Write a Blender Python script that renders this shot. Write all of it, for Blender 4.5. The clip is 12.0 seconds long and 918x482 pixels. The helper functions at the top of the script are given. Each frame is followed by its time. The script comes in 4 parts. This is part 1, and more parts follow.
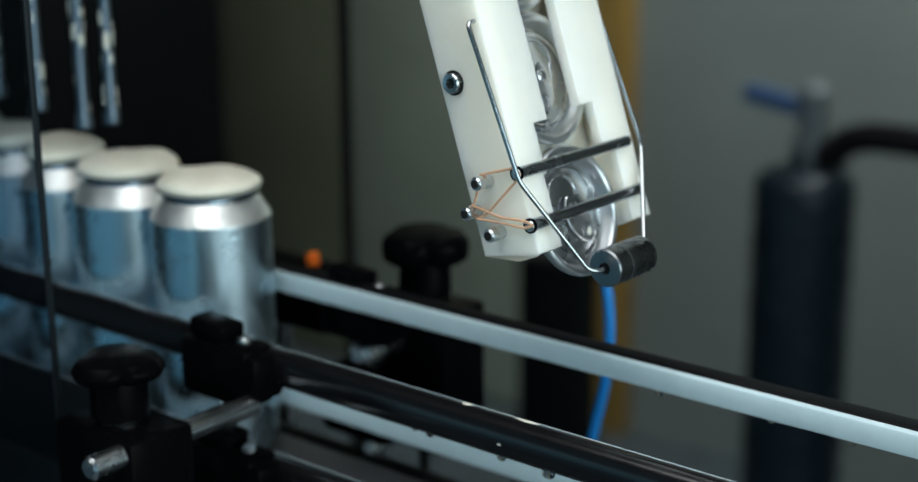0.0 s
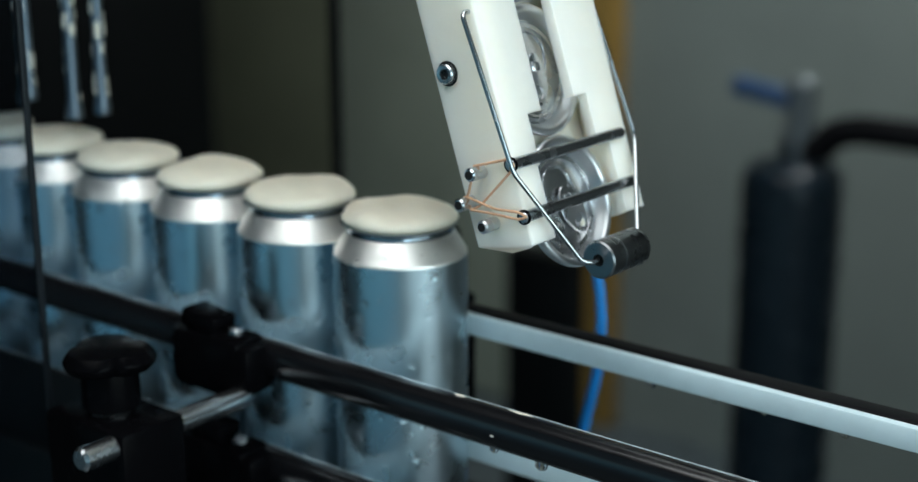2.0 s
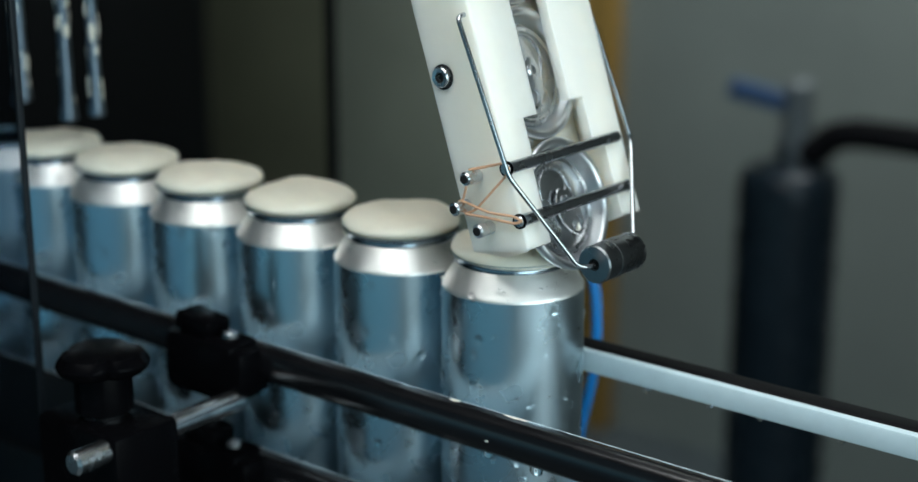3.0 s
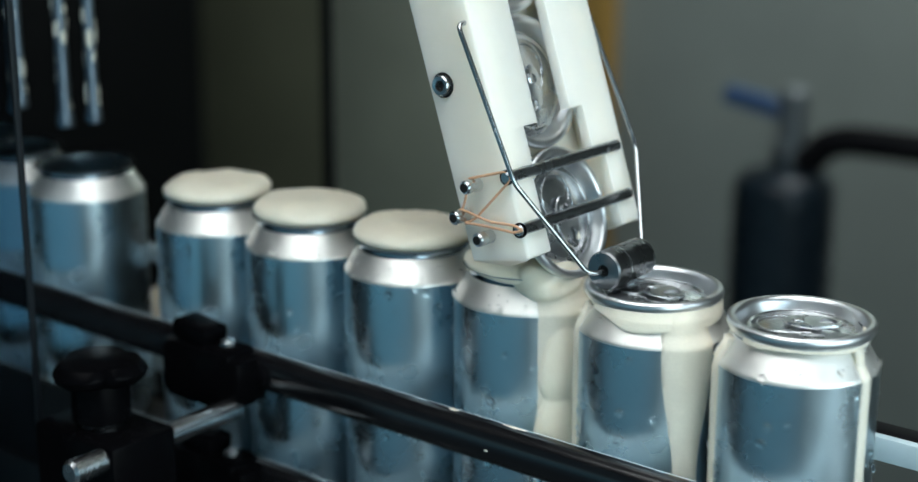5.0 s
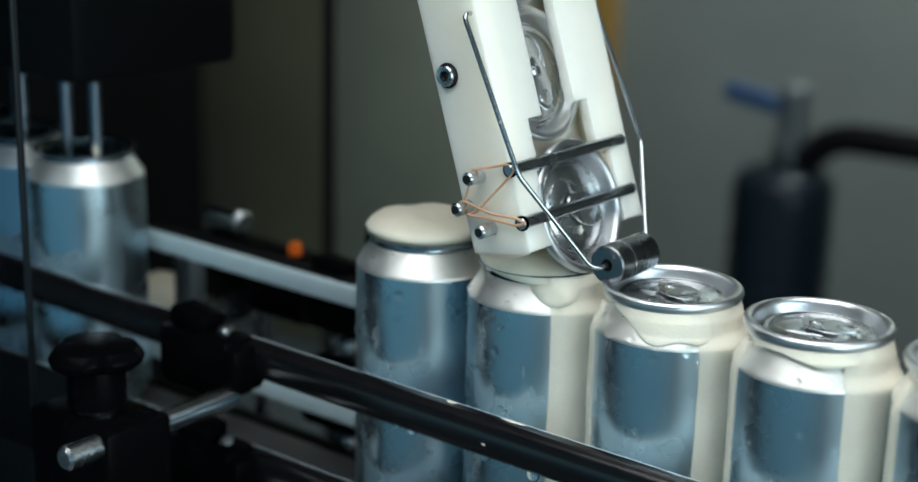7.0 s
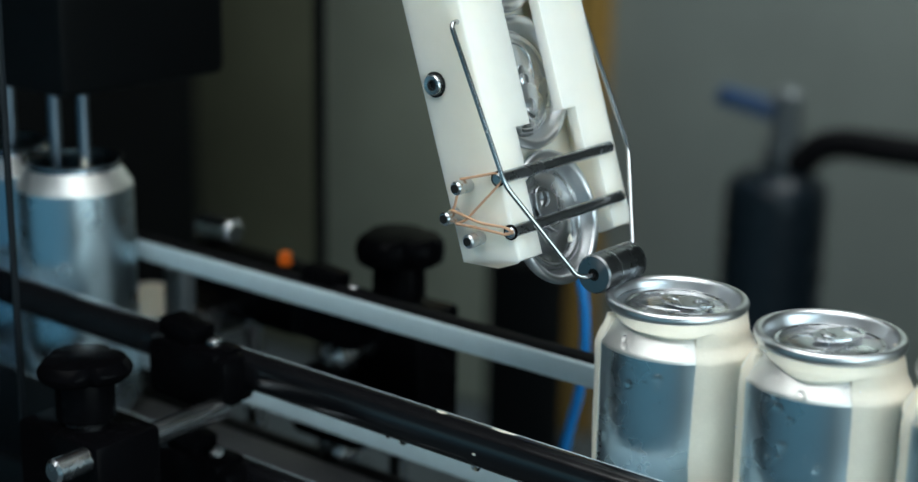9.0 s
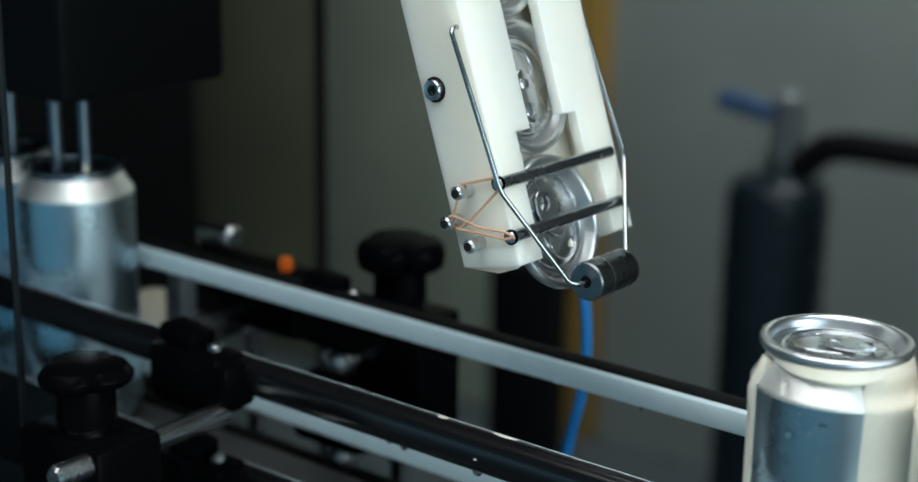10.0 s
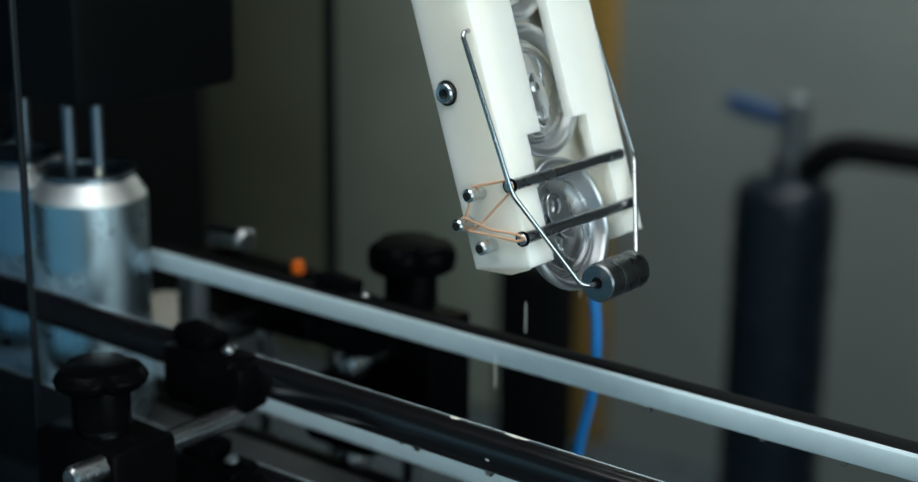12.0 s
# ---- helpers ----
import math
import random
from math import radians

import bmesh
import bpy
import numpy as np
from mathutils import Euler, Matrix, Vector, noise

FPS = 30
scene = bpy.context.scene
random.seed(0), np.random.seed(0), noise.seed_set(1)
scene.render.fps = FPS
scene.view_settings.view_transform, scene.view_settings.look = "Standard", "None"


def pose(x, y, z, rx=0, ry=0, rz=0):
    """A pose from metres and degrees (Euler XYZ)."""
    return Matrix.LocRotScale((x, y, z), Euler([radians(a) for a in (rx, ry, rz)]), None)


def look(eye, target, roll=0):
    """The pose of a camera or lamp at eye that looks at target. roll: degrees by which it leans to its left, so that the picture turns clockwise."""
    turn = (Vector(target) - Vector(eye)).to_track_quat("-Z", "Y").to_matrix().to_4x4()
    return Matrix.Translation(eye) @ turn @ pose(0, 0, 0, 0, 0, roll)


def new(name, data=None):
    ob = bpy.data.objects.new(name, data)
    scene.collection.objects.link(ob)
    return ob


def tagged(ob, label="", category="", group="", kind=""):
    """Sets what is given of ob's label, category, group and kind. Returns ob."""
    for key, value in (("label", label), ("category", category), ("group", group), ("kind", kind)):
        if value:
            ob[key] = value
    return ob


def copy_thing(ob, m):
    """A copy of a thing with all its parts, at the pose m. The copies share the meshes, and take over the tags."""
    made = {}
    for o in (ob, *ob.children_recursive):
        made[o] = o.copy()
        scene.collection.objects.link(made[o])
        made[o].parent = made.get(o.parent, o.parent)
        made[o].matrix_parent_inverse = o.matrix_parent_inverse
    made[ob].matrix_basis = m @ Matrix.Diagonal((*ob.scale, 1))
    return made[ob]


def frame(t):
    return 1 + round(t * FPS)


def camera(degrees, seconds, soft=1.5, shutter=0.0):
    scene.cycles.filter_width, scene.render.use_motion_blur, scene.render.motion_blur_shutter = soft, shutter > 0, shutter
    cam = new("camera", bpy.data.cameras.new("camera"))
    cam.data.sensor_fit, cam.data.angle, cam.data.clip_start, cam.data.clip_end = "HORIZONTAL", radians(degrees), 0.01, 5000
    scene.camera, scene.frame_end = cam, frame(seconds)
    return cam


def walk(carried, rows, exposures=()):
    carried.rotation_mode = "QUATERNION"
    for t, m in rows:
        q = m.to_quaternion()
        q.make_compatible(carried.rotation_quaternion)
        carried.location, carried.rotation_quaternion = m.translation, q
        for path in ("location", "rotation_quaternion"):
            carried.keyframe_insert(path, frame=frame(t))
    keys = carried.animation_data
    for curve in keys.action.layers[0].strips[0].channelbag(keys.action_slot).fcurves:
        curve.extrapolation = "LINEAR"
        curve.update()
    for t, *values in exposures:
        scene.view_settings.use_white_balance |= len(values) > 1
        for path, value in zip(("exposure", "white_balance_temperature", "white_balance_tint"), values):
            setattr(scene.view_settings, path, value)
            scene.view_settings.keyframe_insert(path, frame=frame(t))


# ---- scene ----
# The belt's top is z = 0; the cans run towards +x. Floor at z = -1.
cam = camera(32.38, 12.0, soft=1.5, shutter=0.5)
cam.data.dof.use_dof = True
cam.data.dof.focus_distance = 0.66
cam.data.dof.aperture_fstop = 5.0
walk(cam, [
    (0, pose(0.3095, -0.5596, 0.3593, 74.259, 0.464, 39.461)),
    (0.5, pose(0.3084, -0.5605, 0.3595, 74.139, 0.273, 39.413)),
    (1, pose(0.3079, -0.5611, 0.3586, 73.965, 0.194, 38.999)),
    (1.5, pose(0.3075, -0.5616, 0.3585, 73.993, 0.241, 38.891)),
    (2, pose(0.3062, -0.5606, 0.3585, 73.974, 0.176, 39.021)),
    (2.5, pose(0.3045, -0.5579, 0.3584, 73.887, -0.020, 39.035)),
    (3, pose(0.3045, -0.5577, 0.3586, 74.037, -0.014, 38.935)),
    (5, pose(0.3003, -0.5573, 0.3597, 74.199, -0.215, 38.718)),
    (5.5, pose(0.2984, -0.5567, 0.3588, 74.180, -0.185, 38.725)),
    (6, pose(0.2979, -0.5572, 0.3589, 73.996, -0.287, 38.673)),
    (6.5, pose(0.2970, -0.5568, 0.3593, 73.932, -0.821, 38.777)),
    (7, pose(0.2957, -0.5550, 0.3589, 73.857, -1.312, 38.898)),
    (7.5, pose(0.2962, -0.5552, 0.3590, 73.892, -1.307, 38.927)),
    (9.5, pose(0.2961, -0.5504, 0.3596, 74.168, -0.816, 38.574)),
    (10, pose(0.2964, -0.5505, 0.3598, 74.240, -0.746, 38.627)),
    (10.5, pose(0.2965, -0.5516, 0.3600, 74.281, -0.812, 38.704)),
    (11, pose(0.2947, -0.5506, 0.3587, 74.165, -0.802, 38.655)),
    (11.5, pose(0.2958, -0.5533, 0.3594, 74.287, -0.695, 38.733)),
    (12, pose(0.2984, -0.5564, 0.3603, 74.405, -0.544, 38.829)),
], exposures=[(0.0, -0.2), (12.0, -0.2)])

# ---- world and lamps ----
world = bpy.data.worlds.new("world")
scene.world = world
world.use_nodes = True
sky = world.node_tree.nodes.new("ShaderNodeTexSky")
sky.sky_type = "NISHITA"
sky.sun_disc = False
sky.sun_elevation = radians(35)
sky.sun_rotation = radians(90)
world.node_tree.links.new(sky.outputs[0], world.node_tree.nodes["Background"].inputs[0])
world.node_tree.nodes["Background"].inputs[1].default_value = 0.1


def area_lamp(name, m, sx, sy, watts, colour):
    d = bpy.data.lights.new(name, "AREA")
    d.shape, d.size, d.size_y, d.energy, d.color = "RECTANGLE", sx, sy, watts, colour
    ob = new(name, d)
    ob.matrix_world = m
    return ob


area_lamp("window_light", look((2.38, -0.7, 0.5), (0, -0.7, 0.5)), 3.1, 1.75, 63, (0.66, 0.91, 1.0))
# Unseen fill added to brighten the back wall; no fixture hangs here.
area_lamp("rear_wall_fill_light", look((-0.45, 1.7, 1.3), (-1.2, 2.2, 0.75)), 0.5, 0.3, 36, (0.90, 0.98, 0.97))
area_lamp("ceiling_lamp_light", look((-0.05, -0.65, 1.83), (-0.05, -0.65, 0)), 2.3, 2.3, 76, (0.92, 0.97, 0.97))

# Blue fill added low behind the camera, for the cans to mirror.
area_lamp("low_blue_fill_light", look((-0.6, -2.95, -0.5), (-0.6, 0, -0.5)), 5.4, 0.9, 7.4, (0.24, 0.74, 1.0))


# ---- materials ----
def material(name, colour, rough=0.5, metal=0.0, grain=0.0, scale=60.0, bump=0.0, bump_scale=200.0, stretch=(1, 1, 1),
             dark=0.6, spec=0.5, rough_var=0.0, sss=0.0, depth=1.0, trans=0.0, ior=1.45):
    m = bpy.data.materials.new(name)
    m.use_nodes = True
    t = m.node_tree
    b = t.nodes["Principled BSDF"]
    b.inputs["Base Color"].default_value = (*colour, 1)
    b.inputs["Roughness"].default_value = rough
    b.inputs["Metallic"].default_value = metal
    b.inputs["Specular IOR Level"].default_value = spec
    b.inputs["Transmission Weight"].default_value = trans
    b.inputs["IOR"].default_value = ior
    if sss:
        b.inputs["Subsurface Weight"].default_value = sss
        b.inputs["Subsurface Radius"].default_value = (0.006, 0.0055, 0.005)
        b.inputs["Subsurface Scale"].default_value = depth
    co = t.nodes.new("ShaderNodeTexCoord")
    mp = t.nodes.new("ShaderNodeMapping")
    mp.inputs["Scale"].default_value = stretch
    t.links.new(co.outputs["Object"], mp.inputs["Vector"])
    if grain or rough_var:
        n1 = t.nodes.new("ShaderNodeTexNoise")
        n1.inputs["Scale"].default_value, n1.inputs["Detail"].default_value = scale, 6
        n2 = t.nodes.new("ShaderNodeTexNoise")
        n2.inputs["Scale"].default_value, n2.inputs["Detail"].default_value = scale * 0.13, 3
        add = t.nodes.new("ShaderNodeMath")
        add.operation = "MULTIPLY"
        t.links.new(mp.outputs[0], n1.inputs["Vector"])
        t.links.new(mp.outputs[0], n2.inputs["Vector"])
        t.links.new(n1.outputs["Fac"], add.inputs[0])
        t.links.new(n2.outputs["Fac"], add.inputs[1])
        rng = t.nodes.new("ShaderNodeMapRange")
        rng.inputs["From Min"].default_value, rng.inputs["From Max"].default_value = 0.12, 0.4
        t.links.new(add.outputs[0], rng.inputs["Value"])
        if grain:
            mix = t.nodes.new("ShaderNodeMix")
            mix.data_type = "RGBA"
            lo = [c * (1 - grain * dark) for c in colour]
            hi = [min(1, c * (1 + grain * 0.5)) for c in colour]
            mix.inputs["A"].default_value, mix.inputs["B"].default_value = (*lo, 1), (*hi, 1)
            t.links.new(rng.outputs[0], mix.inputs["Factor"])
            t.links.new(mix.outputs["Result"], b.inputs["Base Color"])
        if rough_var:
            r2 = t.nodes.new("ShaderNodeMapRange")
            r2.inputs["To Min"].default_value, r2.inputs["To Max"].default_value = max(0.03, rough - rough_var), min(1, rough + rough_var)
            t.links.new(rng.outputs[0], r2.inputs["Value"])
            t.links.new(r2.outputs[0], b.inputs["Roughness"])
    if bump:
        nb = t.nodes.new("ShaderNodeTexNoise")
        nb.inputs["Scale"].default_value, nb.inputs["Detail"].default_value = bump_scale, 4
        bp = t.nodes.new("ShaderNodeBump")
        bp.inputs["Strength"].default_value, bp.inputs["Distance"].default_value = bump, 0.001
        t.links.new(mp.outputs[0], nb.inputs["Vector"])
        t.links.new(nb.outputs["Fac"], bp.inputs["Height"])
        t.links.new(bp.outputs[0], b.inputs["Normal"])
    return m


# One can aluminium, its three colours holding mirrored blue, lamp light and shade.
M_CAN = material("can_aluminium_blue", (0.50, 0.61, 0.67), 0.29, 1.0, grain=0.05, scale=60, bump=0.02, bump_scale=300, rough_var=0.04)
M_NECK = material("can_aluminium_lit", (0.90, 0.89, 0.86), 0.47, 1.0, grain=0.06, scale=120, bump=0.03, bump_scale=200, rough_var=0.06)
M_FLANGE = material("can_aluminium_shaded", (0.34, 0.40, 0.45), 0.24, 1.0, grain=0.05, scale=80, rough_var=0.04)
# Same lid metal twice; the panel's is darkened for the hall it mirrors.
M_RIM = material("lid_rim_aluminium", (0.66, 0.68, 0.70), 0.33, 1.0, grain=0.05, scale=80, rough_var=0.04)
M_LID = material("lid_aluminium", (0.60, 0.62, 0.64), 0.27, 1.0, grain=0.05, scale=80, rough_var=0.04)
M_FOAM = material("beer_foam", (0.93, 0.86, 0.71), 0.38, 0.0, grain=0.06, scale=900, bump=0.25, bump_scale=1600, sss=0.35)
M_WHITE = material("white_polyethylene", (0.92, 0.86, 0.75), 0.42, 0.0, grain=0.03, scale=160, bump=0.04, bump_scale=700, sss=0.85, depth=2.5, rough_var=0.06)
M_STRIP = material("white_guide_plastic", (0.53, 0.655, 0.70), 0.38, 0.0, grain=0.10, scale=120, bump=0.08, bump_scale=500, sss=0.1, rough_var=0.08)
M_BLACK = material("black_nylon", (0.002, 0.002, 0.0025), 0.24, 0.0, spec=0.025, grain=0.3, scale=250, bump=0.04, bump_scale=900, rough_var=0.05)
M_RAIL = material("dark_anodised_rail", (0.005, 0.005, 0.006), 0.22, 0.0, spec=0.75, grain=0.2, scale=90, bump=0.01, bump_scale=300, rough_var=0.04)
M_DULL = material("dull_dark_steel", (0.035, 0.036, 0.036), 0.45, 1.0, grain=0.3, scale=40, rough_var=0.1)
M_MATT = material("matt_black_holder", (0.006, 0.006, 0.007), 0.5, 0.0, spec=0.06, grain=0.3, scale=90)
M_STEEL = material("stainless_steel", (0.54, 0.56, 0.58), 0.26, 1.0, grain=0.10, scale=120, rough_var=0.05)
M_TUBE = material("dull_steel_tube", (0.15, 0.19, 0.23), 0.38, 1.0, grain=0.3, scale=90, rough_var=0.1)
M_OLIVE = material("olive_dark_panel", (0.085, 0.09, 0.06), 0.6, grain=0.3, scale=5)
M_WIRE = material("bright_wire", (0.46, 0.48, 0.50), 0.22, 1.0, grain=0.1, scale=200, rough_var=0.06)
M_ROD = material("polished_rod", (0.38, 0.40, 0.42), 0.26, 1.0, grain=0.06, scale=120, rough_var=0.03)
M_ROLLER = material("dark_steel_roller", (0.19, 0.20, 0.21), 0.30, 1.0, grain=0.12, scale=200, bump=0.02, bump_scale=900, rough_var=0.05)
M_BAND = material("tan_rubber", (0.62, 0.36, 0.22), 0.6, 0.0, grain=0.15, scale=500, sss=0.1)
M_HOLE = material("deep_shadow_black", (0.006, 0.006, 0.006), 0.7)
M_WATER = material("water", (1, 1, 1), 0.02, 0.0, trans=1.0, ior=1.33)
# Pane tint, deepened to stand in for shade at the far left.
M_GLASS = material("tinted_guard_plastic", (0.58, 0.64, 0.70), 0.0, 0.0, trans=1.0, ior=1.05)
M_EDGE = material("dark_guard_edge", (0.01, 0.013, 0.016), 0.4, spec=0.2)
M_BLUE = material("blue_hose", (0.01, 0.22, 0.62), 0.4, grain=0.1, scale=60)
M_BLUEGRIP = material("blue_grip", (0.02, 0.055, 0.13), 0.5, grain=0.2, scale=40)
M_ORANGE = material("orange_plastic", (0.85, 0.16, 0.01), 0.4, grain=0.1, scale=80)
M_OCHRE = material("ochre_wood", (0.26, 0.155, 0.035), 0.6, grain=0.35, scale=30, stretch=(1, 1, 0.1))
M_WALL = material("grey_wall_paint", (0.155, 0.177, 0.166), 0.7, grain=0.16, scale=6, bump=0.1, bump_scale=80)
M_PANEL = material("dark_olive_panel", (0.27, 0.29, 0.235), 0.6, grain=0.3, scale=5, bump=0.06, bump_scale=60)
M_MACHINE = material("dark_machine_paint", (0.002, 0.0025, 0.003), 0.55, spec=0.14, grain=0.4, scale=12, bump=0.05, bump_scale=90)
M_TANK = material("dark_cylinder_paint", (0.008, 0.014, 0.020), 0.28, 0.0, spec=0.25, grain=0.3, scale=20, rough_var=0.1)
M_FLOOR = material("concrete_floor", (0.06, 0.075, 0.082), 0.36, grain=0.4, scale=9, bump=0.1, bump_scale=60, rough_var=0.2)
M_BELT = material("grey_belt_plastic", (0.05, 0.052, 0.055), 0.4, grain=0.3, scale=80, bump=0.05, bump_scale=400)
# Unseen south wall; its blue is there to tint the cans' reflections.
M_BLUEWALL = material("blue_grey_wall_paint", (0.11, 0.22, 0.28), 0.7, grain=0.15, scale=5)
# Unseen west wall and ceiling, coloured dark to hold down fill light.
M_DARKWALL = material("dark_wall_paint", (0.03, 0.034, 0.032), 0.7, grain=0.2, scale=5)
M_CEIL = material("ceiling_paint", (0.10, 0.11, 0.11), 0.8, grain=0.1, scale=5)
M_VALVE = material("dull_nickel", (0.17, 0.19, 0.20), 0.55, 0.8, grain=0.2, scale=60)


# ---- mesh helpers ----
def finish(name, bm, mat, smooth=True, angle=35):
    me = bpy.data.meshes.new(name)
    bmesh.ops.recalc_face_normals(bm, faces=bm.faces[:])
    if smooth:
        for f in bm.faces:
            f.smooth = True
        lim = radians(angle)
        for e in bm.edges:
            if len(e.link_faces) == 2 and e.calc_face_angle(0) > lim:
                e.smooth = False
    bm.to_mesh(me)
    bm.free()
    me.materials.append(mat)
    return me


def part(name, bm, mat, parent=None, label="", smooth=True, angle=35):
    ob = new(name, finish(name, bm, mat, smooth, angle))
    if parent is not None:
        ob.parent = parent
    if label:
        tagged(ob, label)
    return ob


def thing(name, label, category, m=None, group="", kind=""):
    ob = new(name)
    ob.empty_display_size = 0.01
    if m is not None:
        ob.matrix_world = m
    return tagged(ob, label, category, group, kind)


def lathe(bm, profile, seg=48, m=Matrix.Identity(4)):
    rings = []
    for r, z in profile:
        if r < 1e-6:
            rings.append([bm.verts.new(m @ Vector((0, 0, z)))])
        else:
            rings.append([bm.verts.new(m @ Vector((r * math.cos(2 * math.pi * i / seg), r * math.sin(2 * math.pi * i / seg), z))) for i in range(seg)])
    for a, b in zip(rings, rings[1:]):
        for i in range(seg):
            j = (i + 1) % seg
            if len(a) == 1 and len(b) == 1:
                continue
            if len(a) == 1:
                bm.faces.new((a[0], b[j], b[i]))
            elif len(b) == 1:
                bm.faces.new((a[i], a[j], b[0]))
            else:
                bm.faces.new((a[i], a[j], b[j], b[i]))
    return bm


def aim(a, b):
    """A pose at a whose z points to b."""
    d = Vector(b) - Vector(a)
    return Matrix.Translation(a) @ d.to_track_quat("Z", "Y").to_matrix().to_4x4(), d.length


def rod(bm, a, b, r, seg=24, edge=None):
    m, h = aim(a, b)
    e = min(r * 0.25, h * 0.2) if edge is None else edge
    return lathe(bm, [(0, 0), (r - e, 0), (r, e), (r, h - e), (r - e, h), (0, h)], seg, m)


def box(bm, lo, hi, bevel=0.0, m=Matrix.Identity(4), seg=2):
    c = [(a + b) / 2 for a, b in zip(lo, hi)]
    s = [b - a for a, b in zip(lo, hi)]
    r = bmesh.ops.create_cube(bm, size=1.0, matrix=m @ Matrix.Translation(c) @ Matrix.Diagonal((*s, 1)))
    if bevel:
        es = list({e for v in r["verts"] for e in v.link_edges})
        bmesh.ops.bevel(bm, geom=es, offset=bevel, segments=seg, affect="EDGES", profile=0.5)
    return bm


def prism(bm, pts, lo, hi, bevel=0.0, m=Matrix.Identity(4)):
    """A plate: outline pts in (a, b), from lo to hi along the second axis; local axes (a, y, b)."""
    va = [bm.verts.new(m @ Vector((a, lo, b))) for a, b in pts]
    vb = [bm.verts.new(m @ Vector((a, hi, b))) for a, b in pts]
    n = len(pts)
    made = [bm.faces.new(va), bm.faces.new(vb[::-1])]
    for i in range(n):
        j = (i + 1) % n
        made.append(bm.faces.new((va[i], vb[i], vb[j], va[j])))
    if bevel:
        es = list({e for f in made for e in f.edges})
        bmesh.ops.bevel(bm, geom=es, offset=bevel, segments=2, affect="EDGES", profile=0.5)
    return bm


def bent_tube(bm, pts, r, seg=12, corner=0.0, steps=5):
    """A round tube along a polyline with rounded corners."""
    pts = [Vector(p) for p in pts]
    line = [pts[0]]
    for a, b, c in zip(pts, pts[1:], pts[2:]):
        k = min(corner, (a - b).length * 0.45, (c - b).length * 0.45)
        p, q = b + (a - b).normalized() * k, b + (c - b).normalized() * k
        for i in range(steps + 1):
            s = i / steps
            line.append(p * (1 - s) ** 2 + b * 2 * s * (1 - s) + q * s * s)
    line.append(pts[-1])
    up, rings = None, []
    for i, p in enumerate(line):
        d = (line[min(i + 1, len(line) - 1)] - line[max(i - 1, 0)]).normalized()
        if up is None:
            up = d.orthogonal().normalized()
        up = (up - d * up.dot(d)).normalized()
        side = d.cross(up)
        rings.append([bm.verts.new(p + (up * math.cos(2 * math.pi * k / seg) + side * math.sin(2 * math.pi * k / seg)) * r) for k in range(seg)])
    for a, b in zip(rings, rings[1:]):
        for k in range(seg):
            bm.faces.new((a[k], a[(k + 1) % seg], b[(k + 1) % seg], b[k]))
    bm.faces.new(rings[0][::-1])
    bm.faces.new(rings[-1])
    return bm


def structure(name, bm, mat, label, category, smooth=False):
    return tagged(part(name, bm, mat, None, "", smooth), label, category, "", "structure")


# ---- the room ----
def room():
    bm = bmesh.new()
    box(bm, (-4.6, -3.1, -1.1), (2.5, 2.3, -1.0))
    structure("floor", bm, M_FLOOR, "dark concrete factory floor", "floor")
    bm = bmesh.new()
    box(bm, (-4.6, -3.1, 1.9), (2.5, 2.3, 2.0))
    structure("ceiling", bm, M_CEIL, "plain dark painted ceiling of the hall", "ceiling")
    bm = bmesh.new()
    box(bm, (-4.6, 2.2, -1.0), (2.4, 2.3, 1.9))
    structure("wall_north", bm, M_WALL, "plain grey painted wall behind the line", "wall")
    # Unseen wall; the low gap only makes room for the blue fill.
    bm = bmesh.new()
    for lo, hi in (((-4.6, -3.1, -1.0), (-3.35, -3.0, 1.9)), ((2.15, -3.1, -1.0), (2.4, -3.0, 1.9)), ((-3.35, -3.1, 0.0), (2.15, -3.0, 1.9))):
        box(bm, lo, hi)
    structure("wall_south", bm, M_BLUEWALL, "plain blue-grey wall with a low opening", "wall")
    bm = bmesh.new()
    box(bm, (-4.6, -3.0, -1.0), (-4.5, 2.2, 1.9))
    structure("wall_west", bm, M_DARKWALL, "plain dark wall at the hall's end", "wall")
    bm = bmesh.new()
    for lo, hi in (((2.4, -3.0, -1.0), (2.5, -2.25, 1.9)), ((2.4, 0.85, -1.0), (2.5, 2.2, 1.9)), ((2.4, -2.25, 1.4), (2.5, 0.85, 1.9)), ((2.4, -2.25, -1.0), (2.5, 0.85, -0.4))):
        box(bm, lo, hi)
    structure("wall_east", bm, M_WALL, "plain grey wall with a wide window opening", "wall")


room()


# Unseen wall added to keep the window light off the north wall.
def light_block():
    bm = bmesh.new()
    box(bm, (0.9, 0.3, -1.0), (1.0, 2.2, 1.9))
    structure("wall_light_block", bm, M_WALL, "plain grey screen wall, added to block window light", "wall")


light_block()


